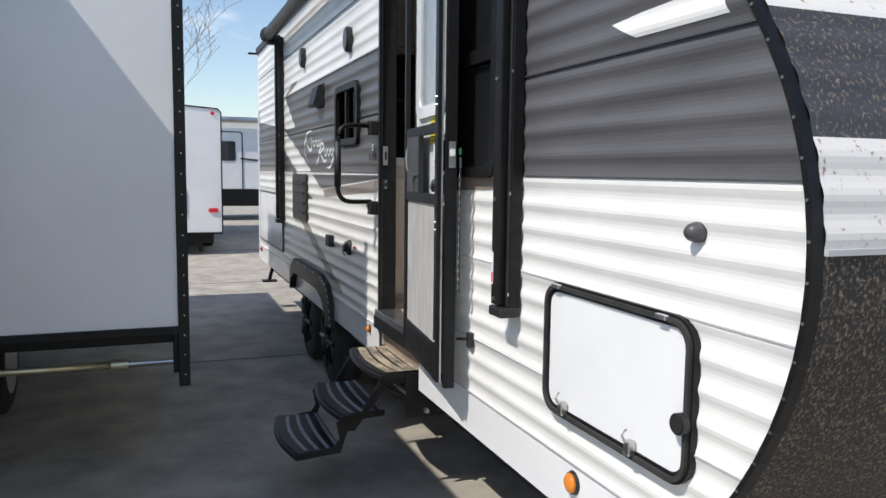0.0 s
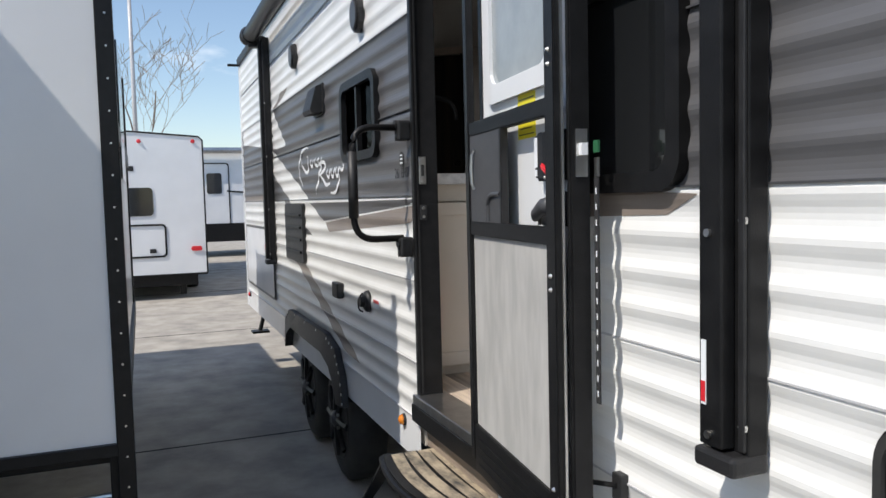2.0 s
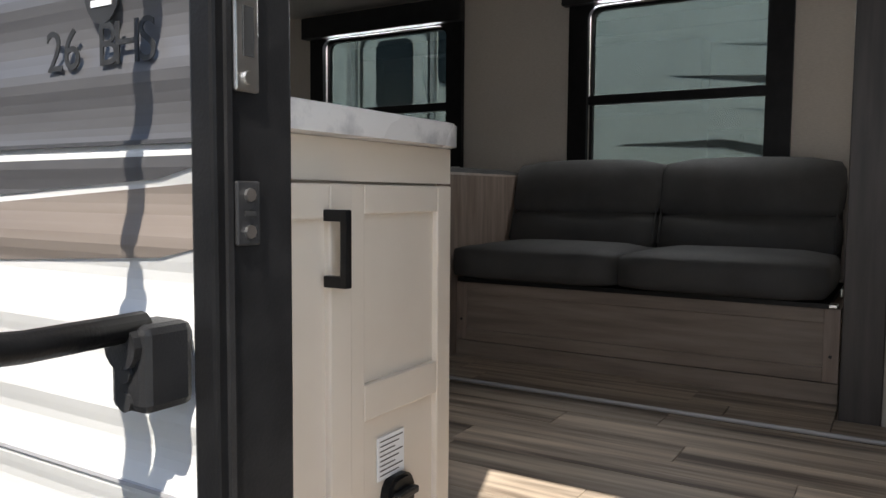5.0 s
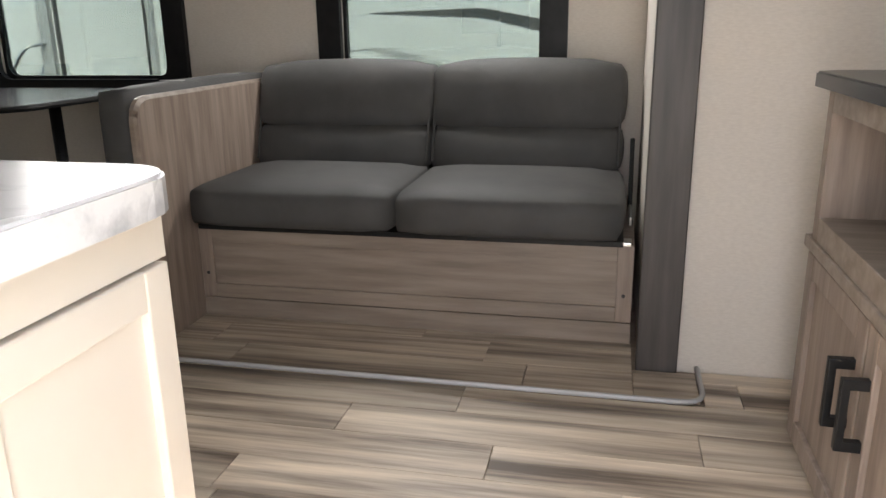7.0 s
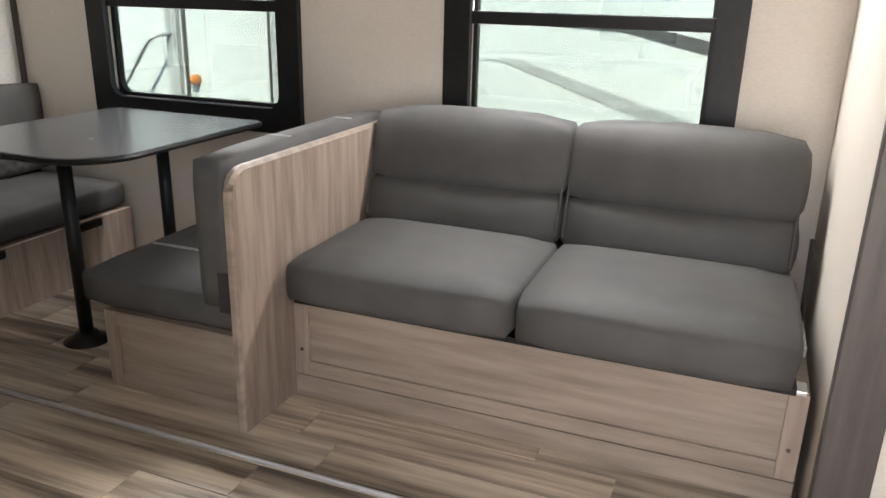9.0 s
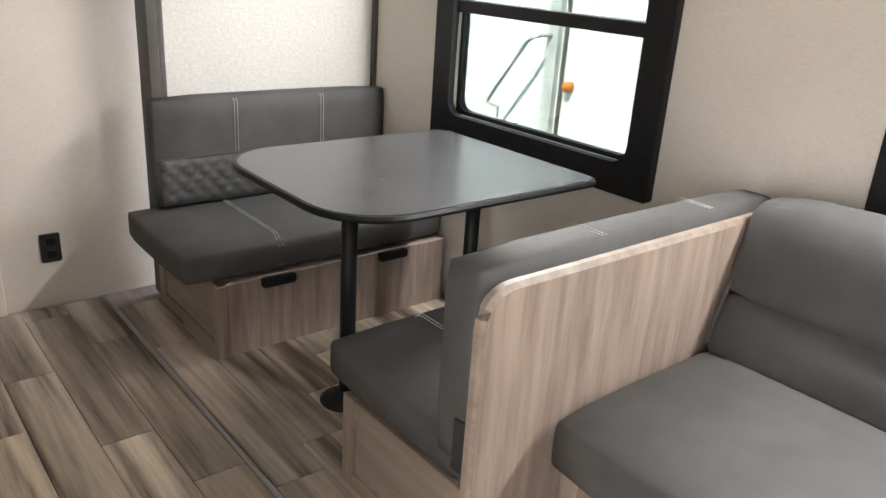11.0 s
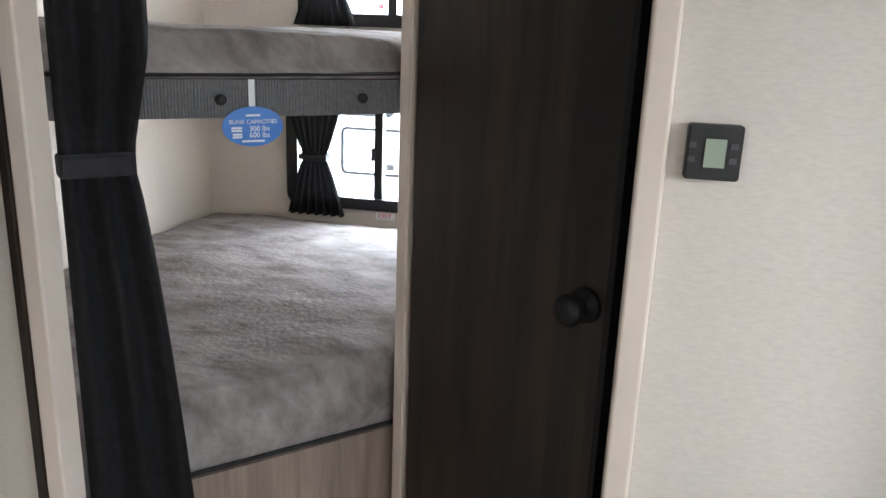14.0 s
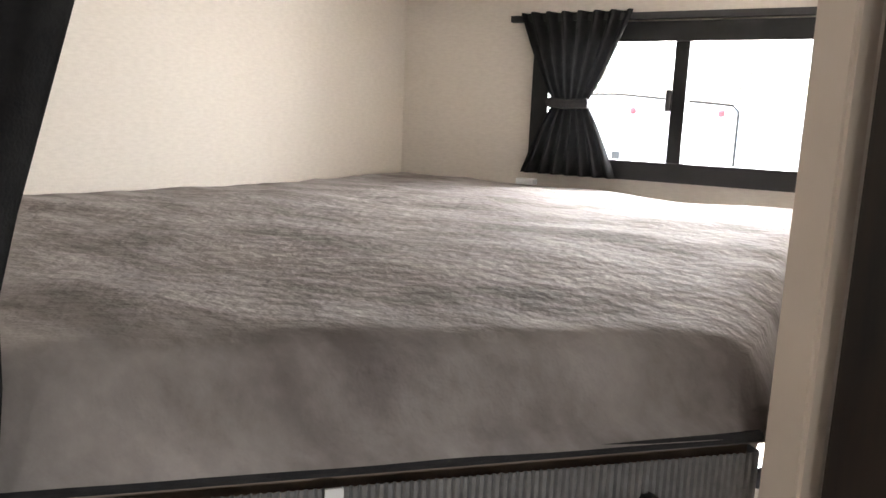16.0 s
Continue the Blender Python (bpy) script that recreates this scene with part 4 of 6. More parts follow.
part("top_rail", box(0.055, CX, 4.24, 4.26, 1.55, 1.619), M_CREAM, kit)
kd = shaker(kit, "cabinet_door", 0.07, 0.515, 0.86, 1.545, 4.235)
bar_pull(kd, 0.45, 4.215, 1.385, 1.505)
shaker(kit, "end_panel", 0.525, CX - 0.004, 0.825, 1.545, 4.255, 0.05, (1.135, 1.20))
part("toe_kick", box(0.07, CX - 0.03, 4.258, 4.272, 0.812, 0.86), M_CREAM, kit)
part("side_panel", box(CX - 0.018, CX, 4.27, 6.2, 0.815, 1.619, 0.002), M_CREAM, kit)
for y0 in (4.30, 4.92, 5.54):
    framed = part("cabinet_door", box(CX, CX + 0.010, y0 + 0.05, y0 + 0.55, 0.91, 1.53), M_CREAM, kit)
    for a, b, c, d in ((y0, y0 + 0.05, 0.86, 1.58), (y0 + 0.55, y0 + 0.60, 0.86, 1.58), (y0 + 0.05, y0 + 0.55, 0.86, 0.91), (y0 + 0.05, y0 + 0.55, 1.53, 1.58)):
        part("stile", box(CX, CX + 0.018, a, b, c, d, 0.003), M_CREAM, framed)
lab = part("paper_label", box(0.622, 0.705, 4.2415, 4.2445, 1.012, 1.092), M_INK, kit, "white printed instruction label")
for k in range(8):
    part("print_bar", box(0.628, 0.699 - 0.012 * (k % 3), 4.2405, 4.2413, 1.085 - 0.009 * k - 0.002, 1.085 - 0.009 * k), M_DARKINK, lab)
pull = part("latch_box", plate(rounded(0.085, 0.085, 0.032, 6), 0.022, on_y(0.678, 4.246, 0.97), bevel=0.006), M_BLACK, kit, "black vent hatch")
part("latch_lip", box(0.645, 0.711, 4.210, 4.226, 0.972, 0.986, 0.003), M_PLASTIC, pull)
top = thing("countertop", "grey-white marbled laminate counter over the kitchen cabinet", "countertop")
ct = [(0.056, 4.19), (0.781, 4.19)] + [(0.781 + 0.085 * math.sin(a), 4.275 - 0.085 * math.cos(a)) for a in [radians(15 * k) for k in range(1, 7)]] + [(0.866, 6.2), (0.056, 6.2)]
part("slab", plate(ct, 0.044, on_z(0, 0, 1.620), bevel=0.004), M_STONE, top)
tap = thing("kitchen_faucet", "slender dark kitchen faucet on the counter", "faucet")
part("spout", tube(arc_path([(0.22, 4.62, 1.665), (0.22, 4.62, 2.03), (0.44, 4.62, 2.03), (0.44, 4.62, 1.93)], 0.10, 8), 0.011, 10), M_BLACK, tap, smooth=True)
part("base", tube([(0.22, 4.62, 1.664), (0.22, 4.62, 1.70)], [0.028, 0.018], 14), M_BLACK, tap)
up = thing("wall_cabinet", "dark wood overhead kitchen cabinet", "cabinet")
part("body", box(0.055, 0.38, 4.95, 6.6, 2.25, 2.845, 0.003), M_DARKW, up)
pan = thing("pantry_cabinet", "pantry cabinet with body darkened as unlit shade and cream shaker lower door", "cabinet")
# dark wood on the body puts the unlit corner's shade into its colour
part("body", box(0.055, 0.55, 6.45, 7.10, 0.815, 2.82, 0.003), M_DARKW, pan)
for z0, z1 in ((0.86, 1.72),):
    pd = part("cabinet_door", box(0.552, 0.562, 6.55, 7.0, z0 + 0.06, z1 - 0.06), M_CREAM, pan)
    for a, b, c, d in ((6.49, 6.55, z0, z1), (7.0, 7.06, z0, z1), (6.55, 7.0, z0, z0 + 0.06), (6.55, 7.0, z1 - 0.06, z1)):
        part("stile", box(0.552, 0.572, a, b, c, d, 0.003), M_CREAM, pd)
ext = thing("fire_extinguisher", "red fire extinguisher on the kitchen cabinet beside the entry", "extinguisher")
part("cylinder", tube([(0.115, 4.175, 1.02), (0.115, 4.175, 1.04), (0.115, 4.175, 1.26), (0.115, 4.175, 1.30), (0.115, 4.175, 1.32)], [0.03, 0.036, 0.036, 0.02, 0.012], 16), M_RED, ext, smooth=True)
part("valve", box(0.095, 0.135, 4.155, 4.195, 1.32, 1.36, 0.005), M_BLACK, ext)

# low cabinet by the sofa
low = thing("media_cabinet", "greige wood cabinet with an open niche and dark counter", "cabinet")
part("lower_body", box(0.98, 1.90, 2.70, 3.235, 0.815, 1.345, 0.002), M_OAK, low)
part("niche_back", box(1.0, 1.86, 2.70, 2.74, 1.345, 1.68), M_DARKW, low)
part("niche_side", box(1.835, 1.875, 2.72, 3.255, 1.345, 1.68, 0.002), M_OAK, low)
part("niche_side", box(0.98, 1.02, 2.72, 3.255, 1.345, 1.68, 0.002), M_OAK, low)
part("niche_top_rail", box(1.02, 1.835, 3.215, 3.255, 1.63, 1.68, 0.002), M_OAKH, low)
part("niche_floor", box(1.02, 1.835, 2.74, 3.255, 1.345, 1.40, 0.002), M_OAKH, low)
part("ledge", box(0.97, 1.91, 3.20, 3.262, 1.318, 1.345, 0.003), M_OAKH, low)
for x0, x1, hx in ((1.44, 1.89, 1.48), (0.99, 1.43, 1.39)):
    d = part("cabinet_door", box(x0 + 0.055, x1 - 0.055, 3.235, 3.243, 0.90, 1.26), M_OAK, low)
    for a, b, c, e in ((x0, x0 + 0.055, 0.845, 1.31), (x1 - 0.055, x1, 0.845, 1.31), (x0 + 0.055, x1 - 0.055, 0.845, 0.90), (x0 + 0.055, x1 - 0.055, 1.255, 1.31)):
        part("stile", box(a, b, 3.235, 3.255, c, e, 0.003), M_OAK, d)
    hb = box(hx - 0.008, hx + 0.008, 3.285, 3.30, 1.08, 1.22, 0.002)
    box(hx - 0.008, hx + 0.008, 3.25, 3.287, 1.08, 1.10, 0.001, bm=hb)
    box(hx - 0.008, hx + 0.008, 3.25, 3.287, 1.20, 1.22, 0.001, bm=hb)
    part("handle", hb, M_BLACK, d, "black bar pull")
part("counter", plate([(0.95, 2.70), (1.90, 2.70), (1.915, 3.24), (1.88, 3.285), (0.95, 3.285)], 0.032, on_z(0, 0, 1.682), bevel=0.004), M_TABLE, low, "dark slate counter")

# ---- exterior things on the trailer ----
comp = thing("storage_hatch", "white storage compartment hatch with a thick black gasket frame", "hatch")
part("frame", ring(rounded(0.705, 0.41, 0.075, 7), rounded(0.65, 0.355, 0.05, 7), 0.018, on_x(-0.006, 1.675, 1.051)), M_BLACK, comp, smooth=False)
part("gasket", ring(rounded(0.69, 0.395, 0.065, 7), rounded(0.665, 0.37, 0.055, 7), 0.012, on_x(-0.022, 1.675, 1.051)), M_RUBBER, comp)
part("panel", plate(rounded(0.645, 0.35, 0.045, 7), 0.016, on_x(-0.006, 1.675, 1.051)), M_GLOSS, comp)
for y in (1.54, 1.885):
    hg = part("latch", box(-0.05, -0.026, y - 0.012, y + 0.012, 0.865, 0.905, 0.004), M_STEEL, comp)
    part("latch_hook", tube([(-0.05, y, 0.90), (-0.062, y, 0.92), (-0.05, y, 0.935)], 0.004, 6), M_STEEL, hg)
part("lock", plate(disc(0.026, 18), 0.022, on_x(-0.03, 1.345, 1.01), bevel=0.004), M_PLASTIC, comp)
for y in (1.43, 1.94):
    part("hinge_pin", box(-0.045, -0.030, y - 0.02, y + 0.02, 1.24, 1.253, 0.003), M_STEEL, comp)
cap = thing("cable_cap", "round black cable cap on the white siding", "cap")
part("cap_body", tube([(-0.004, 1.347, 1.455), (-0.018, 1.347, 1.455), (-0.034, 1.347, 1.455), (-0.044, 1.347, 1.455)], [0.024, 0.024, 0.019, 0.010], 16), M_DARKGREY, cap, smooth=True)


def round_light(name, label, y, z, r, material):
    ob = thing(name, label, "marker light", "side marker lights")
    part("rim", tube([(-0.006, y, z), (-0.016, y, z)], [r * 1.15, r * 1.05], 16), M_PLASTIC, ob)
    part("lens", tube([(-0.016, y, z), (-0.026, y, z), (-0.032, y, z)], [r, r * 0.8, r * 0.35], 16), material, ob, smooth=True)


round_light("marker_light", "amber oval side marker light on the skirt", 4.16, 0.675, 0.022, M_AMBER)
round_light("marker_light", "amber oval side marker light low on the nose skirt", 1.86, 0.66, 0.032, M_AMBER)
round_light("marker_light", "red side marker light by the rear corner", 8.82, 0.68, 0.022, M_RED)

# awning
awn = thing("awning", "rolled black patio awning along the roof edge", "awning")
for y, lab in ((2.27, "black awning support arm beside the front window"), (7.20, "black awning support arm near the rear corner")):
    z0 = 1.115 if y < 3 else 1.11
    arm = part("support_arm", box(-0.055, -0.012, y - 0.04, y + 0.05, z0, 2.80, 0.004), M_BLACK, awn, lab)
    part("inner_arm", box(-0.085, -0.055, y - 0.012, y + 0.042, z0 + 0.02, 2.78, 0.004), M_BLACK, arm)
    part("rib", box(-0.062, -0.055, y - 0.038, y - 0.024, z0 + 0.02, 2.78, 0.002), M_PLASTIC, arm)
    part("foot", box(-0.09, -0.012, y - 0.044, y + 0.052, z0 - 0.02, z0 + 0.015, 0.008), M_PLASTIC, arm)
    for z in (z0 + 0.06, z0 + 0.40, z0 + 0.80, z0 + 1.2):
        part("screw", plate(disc(0.009, 10), 0.005, on_x(-0.055, y - 0.031, z)), M_STEEL, arm)
        part("screw", plate(disc(0.007, 10), 0.005, on_x(-0.085, y + 0.018, z - 0.02)), M_STEEL, arm)
    part("warning_label", box(-0.0875, -0.086, y + 0.022, y + 0.034, z0 + 0.09, z0 + 0.20), M_INK, arm, "white warning strip")
    part("print_bar", box(-0.0885, -0.0876, y + 0.023, y + 0.033, z0 + 0.095, z0 + 0.13), M_RED, arm)
part("roller", tube([(-0.13, 2.18, 2.83), (-0.13, 7.30, 2.83)], 0.055, 20), M_BLACK, awn, smooth=True)
for y in (2.17, 7.29):
    part("end_cap", tube([(-0.13, y - 0.05, 2.83), (-0.13, y, 2.83), (-0.13, y + 0.05, 2.83)], [0.06, 0.075, 0.07], 18), M_PLASTIC, awn)
    part("bracket", box(-0.15, -0.02, y - 0.04, y + 0.03, 2.74, 2.83, 0.008), M_PLASTIC, awn)
setting("trim_roof_edge", box(-0.03, 0.02, front_y(2.95), 9.0, 2.89, 2.96, 0.006), M_BLACK, "black roof edge gutter", "trim")
gut = thing("gutter_spout", "black gutter spout at the rear roof corner", "gutter")
part("spout", box(-0.12, 0.0, 8.95, 8.99, 2.885, 2.905, 0.004), M_BLACK, gut)
setting("trim_rear_corner", box(-0.018, 0.03, YB - 0.03, YB + 0.012, 0.56, 2.95, 0.004), M_GLOSS, "white rear corner trim", "trim")


def speaker(y, z):
    ob = thing("outdoor_speaker", "oval black outdoor speaker on the upper siding", "speaker", "outdoor speakers")
    ov = [(0.062 * math.cos(2 * math.pi * k / 24), 0.078 * math.sin(2 * math.pi * k / 24)) for k in range(24)]
    part("housing", plate(ov, 0.035, on_x(-0.008, y, z), bevel=0.008), M_PLASTIC, ob)
    part("grille", plate([(u * 0.8, v * 0.8) for u, v in ov], 0.004, on_x(-0.043, y, z)), M_DARKGREY, ob)


speaker(4.62, 2.385)
speaker(6.14, 2.475)
hood = thing("range_vent_hood", "black plastic kitchen exhaust vent flap on the charcoal band", "vent")
part("flange", plate(rounded(0.25, 0.17, 0.02, 3), 0.012, on_x(-0.006, 5.51, 2.12)), M_PLASTIC, hood)
part("scoop", plate([(-0.006, 2.20), (-0.05, 2.185), (-0.085, 2.06), (-0.075, 2.04), (-0.006, 2.05)], 0.21, lambda u, v, w: (u, 5.405 + w, v)), M_PLASTIC, hood)
fv = thing("refrigerator_vent", "black louvred refrigerator vent panel", "vent")
part("panel", plate(rounded(0.62, 0.38, 0.02, 3), 0.022, on_x(-0.006, 6.33, 1.362), bevel=0.006), M_PLASTIC, fv)
for k in range(4):
    part("louvre", box(-0.040, -0.028, 6.07, 6.59, 1.235 + 0.078 * k, 1.25 + 0.078 * k, 0.002), M_BLACK, fv)
pb = thing("power_inlet", "small square black outlet box on the lower siding", "outlet box")
part("cover", box(-0.045, -0.006, 5.09, 5.21, 1.06, 1.14, 0.008), M_PLASTIC, pb)
rd = thing("shore_power_inlet", "round black shore power inlet with a hanging strap", "power inlet")
part("ring", tube([(-0.006, 4.64, 1.10), (-0.02, 4.64, 1.10), (-0.03, 4.64, 1.10)], [0.05, 0.048, 0.036], 24), M_PLASTIC, rd, smooth=True)
part("cap", tube([(-0.03, 4.64, 1.10), (-0.05, 4.64, 1.10)], [0.027, 0.024], 18), M_BLACK, rd)
part("strap", tube(arc_path([(-0.03, 4.66, 1.135), (-0.04, 4.70, 1.105), (-0.04, 4.695, 1.055), (-0.03, 4.66, 1.05)], 0.02, 5), 0.004, 6), M_BLACK, rd)
wl = thing("warning_label", "small white and red warning label beside the inlet", "label")
part("sticker", box(-0.0165, -0.0145, 4.44, 4.53, 1.085, 1.125), M_INK, wl)
part("print_bar", box(-0.0175, -0.0166, 4.445, 4.525, 1.108, 1.122), M_RED, wl)
rp = thing("rear_hatch", "smooth white rear storage hatch with dark seal", "hatch")
part("frame", ring(rounded(1.60, 0.56, 0.04, 4), rounded(1.56, 0.52, 0.03, 4), 0.010, on_x(-0.012, 8.05, 1.08)), M_DARKGREY, rp)
part("panel", plate(rounded(1.57, 0.53, 0.03, 4), 0.008, on_x(-0.0135, 8.05, 1.08)), M_GLOSS, rp)
st = thing("rear_stabilizer", "black stabilizer jack foot under the rear corner", "jack")
part("leg", tube([(0.12, 8.75, 0.55), (0.06, 8.75, 0.33)], 0.02, 8), M_BLACK, st)
part("pad", box(-0.02, 0.14, 8.68, 8.82, 0.31, 0.33, 0.004), M_BLACK, st)

# logo shapes: plain white swashes, and the model number
logo = thing("siding_emblem", "white script-like emblem shapes on the charcoal band", "emblem")


def swash(pts, w):
    bm = bmesh.new()
    n = len(pts)
    rows = []
    pts = [(y + 0.06, 1.755 + (z - 1.765) * 0.72) for y, z in pts]
    for k, (y, z) in enumerate(pts):
        a, b = pts[max(0, k - 1)], pts[min(n - 1, k + 1)]
        d = Vector((b[0] - a[0], b[1] - a[1])).normalized()
        t = w * (0.35 + 0.65 * math.sin(math.pi * (k + 0.5) / n))
        rows.append((bm.verts.new((ripple(z) - 0.003, y - d.y * t, z + d.x * t)), bm.verts.new((ripple(z) - 0.003, y + d.y * t, z - d.x * t))))
    for p, q in zip(rows, rows[1:]):
        bm.faces.new((p[0], p[1], q[1], q[0]))
    part("swash", bm, M_INK, logo)


def curve_pts(*c):
    out = []
    for k in range(13):
        t = k / 12
        p = [Vector(v) for v in c]
        while len(p) > 1:
            p = [a.lerp(b, t) for a, b in zip(p, p[1:])]
        out.append((p[0].x, p[0].y))
    return out


swash(curve_pts((6.00, 1.63), (6.22, 1.80), (6.02, 1.99), (5.78, 1.94)), 0.010)
swash(curve_pts((6.02, 1.86), (5.88, 1.62), (5.72, 1.80), (5.85, 1.88)), 0.012)
for y, h in ((5.72, 0.10), (5.60, 0.08), (5.50, 0.08)):
    swash(curve_pts((y, 1.84), (y + 0.05, 1.77), (y - 0.06, 1.76), (y - 0.07, 1.84)), 0.011)
swash(curve_pts((5.62, 1.56), (5.55, 1.66), (5.50, 1.72), (5.44, 1.80)), 0.013)
swash(curve_pts((5.58, 1.77), (5.30, 1.86), (5.32, 1.72), (5.50, 1.70)), 0.012)
swash(curve_pts((5.48, 1.70), (5.40, 1.64), (5.36, 1.60), (5.26, 1.63)), 0.012)
for y in (5.30, 5.20, 5.10):
    swash(curve_pts((y, 1.74), (y + 0.05, 1.65), (y - 0.05, 1.66), (y - 0.07, 1.74)), 0.011)
swash(curve_pts((5.06, 1.74), (5.02, 1.60), (5.12, 1.54), (5.26, 1.56)), 0.011)
swash(curve_pts((5.02, 1.73), (4.95, 1.68), (4.93, 1.75), (4.98, 1.75)), 0.010)
num = thing("model_number", "black model number lettering on the charcoal band", "lettering")
for k, ch in enumerate("26 BHS"):
    if ch != " ":
        write(num, ch, 0.056, pose(-0.0122, 4.168 - 0.0275 * k, 1.663, 90, 0, -90), M_DARKINK)
sh = thing("round_decal", "small oval black and white decal beside the door", "decal")
part("decal_base", plate([(0.026 * math.cos(2 * math.pi * k / 20), 0.032 * math.sin(2 * math.pi * k / 20)) for k in range(20)], 0.001, on_x(-0.0115, 4.093, 1.716)), M_DARKINK, sh)
for dz in (-0.013, 0.002, 0.016):
    part("print_bar", box(-0.0135, -0.0126, 4.078, 4.108, 1.716 + dz - 0.003, 1.716 + dz + 0.003), M_INK, sh)

# exterior windows


def outside_window(name, label, y0, y1, z0, z1, split=None, bar=None):
    win = thing(name, label, "window", kind="structure")
    w, h, cy, cz = y1 - y0, z1 - z0, (y0 + y1) / 2, (z0 + z1) / 2
    part("window_frame", ring(rounded(w + 0.05, h + 0.05, 0.07, 6), rounded(w - 0.03, h - 0.03, 0.045, 6), 0.026, on_x(-0.004, cy, cz)), M_BLACK, win)
    part("pane", box(0.004, 0.008, y0, y1, z0, z1), M_DARKGLASS if bar else M_TINT, win, "dark tinted glass")
    if split:
        part("mullion", box(-0.02, 0.003, split - 0.014, split + 0.014, z0, z1), M_BLACK, win)
    if bar:
        part("rail", box(-0.02, 0.003, y0, y1, bar - 0.03, bar + 0.02), M_BLACK, win)
    return win


outside_window("window_5", "small tinted kitchen window with black frame", 4.41, 4.96, 1.77, 2.10, split=4.71)
outside_window("window_6", "large dark tinted front window beside the entry door", 2.455, 3.16, 1.59, 2.50, bar=2.02)

# entry: door frame, door, screen door
fr = thing("door_2", "black aluminium entry door frame with latch plates", "door", kind="structure")
part("far_jamb", box(-0.016, 0.08, 3.945, 3.974, 0.79, 2.70, 0.004), M_BLACK, fr)
part("far_jamb_groove", box(-0.004, 0.002, 3.941, 3.9455, 0.83, 2.66), M_PLASTIC, fr)
part("near_jamb", box(-0.02, 0.06, 3.275, 3.315, 0.79, 2.70, 0.004), M_BLACK, fr)
part("head", box(-0.02, 0.06, 3.316, 3.944, 2.655, 2.70, 0.004), M_BLACK, fr)
part("sill", box(-0.03, 0.10, 3.29, 3.985, 0.785, 0.823, 0.004), M_STEEL, fr, "aluminium door sill")
part("sill_drip", box(-0.034, -0.006, 3.28, 3.99, 0.72, 0.785, 0.003), M_BLACK, fr)
for z0, z1 in ((1.616, 1.718), (1.484, 1.540)):
    sp = part("strike_plate", box(0.004, 0.032, 3.939, 3.944, z0, z1, 0.002), M_STEEL if z0 > 1.6 else M_PLASTIC, fr)
    part("slot", box(0.012, 0.024, 3.937, 3.9385, z0 + 0.03, z1 - 0.03), M_DARKINK, sp)
    for z in (z0 + 0.012, z1 - 0.012):
        part("screw", plate(disc(0.006, 8), 0.003, on_y(0.018, 3.939, z)), M_STEEL, sp)

HINGE, TIP = Vector((-0.035, 3.325, 0)), Vector((-0.108, 2.675, 0))
LD, td = slanted(HINGE.x, HINGE.y, TIP.x, TIP.y)
dz0, dz1 = 0.74, 2.60


def tdoor(u, v, w):
    return td(u, v, w)


leaf = thing("entry_door", "open white entry door with black edges folded back against the siding", "door")
part("slab", slab(td, 0.02, LD, dz0 + 0.02, dz1, -0.028, -0.012), M_GLOSS, leaf)
part("edge_frame", slab(td, LD - 0.002, LD + 0.018, dz0, dz1 + 0.01, -0.030, 0.014, bevel=0.004), M_BLACK, leaf)
part("edge_frame", slab(td, 0.0, 0.03, dz0, dz1 + 0.01, -0.030, -0.010), M_BLACK, leaf)
part("edge_frame", slab(td, 0.03, LD - 0.002, dz0, dz0 + 0.03, -0.030, -0.006), M_BLACK, leaf)
part("window", slab(td, 0.12, LD - 0.12, 1.86, 2.45, -0.012, -0.008), M_FROST, leaf, "obscure glass door window")
part("window_trim", ring(rounded(LD - 0.16, 0.68, 0.06, 5), rounded(LD - 0.26, 0.58, 0.045, 5), 0.014, lambda u, v, w: td(LD / 2 + u, 2.155 + v, -0.012 + w)), M_GLOSS, leaf)
lk = part("lock_box", plate(rounded(0.135, 0.112, 0.016, 4), 0.026, lambda u, v, w: td(LD - 0.113 + u, 1.652 + v, -0.012 + w), bevel=0.007), M_PLASTIC, leaf, "black lock body")
part("keypad", plate(rounded(0.062, 0.085, 0.008, 3), 0.007, lambda u, v, w: td(LD - 0.086 + u, 1.662 + v, 0.014 + w), bevel=0.003), M_BLACK, lk, "glossy black raised lock face")
part("notice_label", slab(td, LD - 0.176, LD - 0.158, 1.628, 1.696, 0.0142, 0.015), M_INK, lk, "white notice strip")
part("print_bar", slab(td, LD - 0.174, LD - 0.160, 1.608, 1.623, 0.0142, 0.0148), M_INK, lk)
part("red_lever", plate([(-0.022, 0.010), (-0.016, 0.014), (0.006, 0.004), (0.024, -0.008), (0.020, -0.013), (0.004, -0.011), (-0.014, -0.002)], 0.012, lambda u, v, w: td(LD - 0.098 + u, 1.622 + v, 0.0142 + w), bevel=0.003), M_RED, lk, "red lock lever")
for v in (1.604, 1.702):
    part("screw", tube([td(LD - 0.116, v, 0.0135), td(LD - 0.116, v, 0.017)], [0.005, 0.003], 8), M_STEEL, lk)
quarter = [(0.075, -0.045), (0.075, 0.03)] + [(0.03 - 0.10 * math.sin(radians(9 * k)), -0.045 + 0.075 * math.cos(radians(9 * k))) for k in range(11)]
hd = part("inner_handle", plate(quarter, 0.010, lambda u, v, w: td(LD - 0.118 + u, 1.540 + v, -0.012 + w), bevel=0.003), M_PLASTIC, leaf, "black quarter-round paddle handle plate")
part("rim", tube([td(LD - 0.118 + u, 1.540 + v, 0.0) for u, v in quarter[1:]], 0.004, 6), M_PLASTIC, hd)
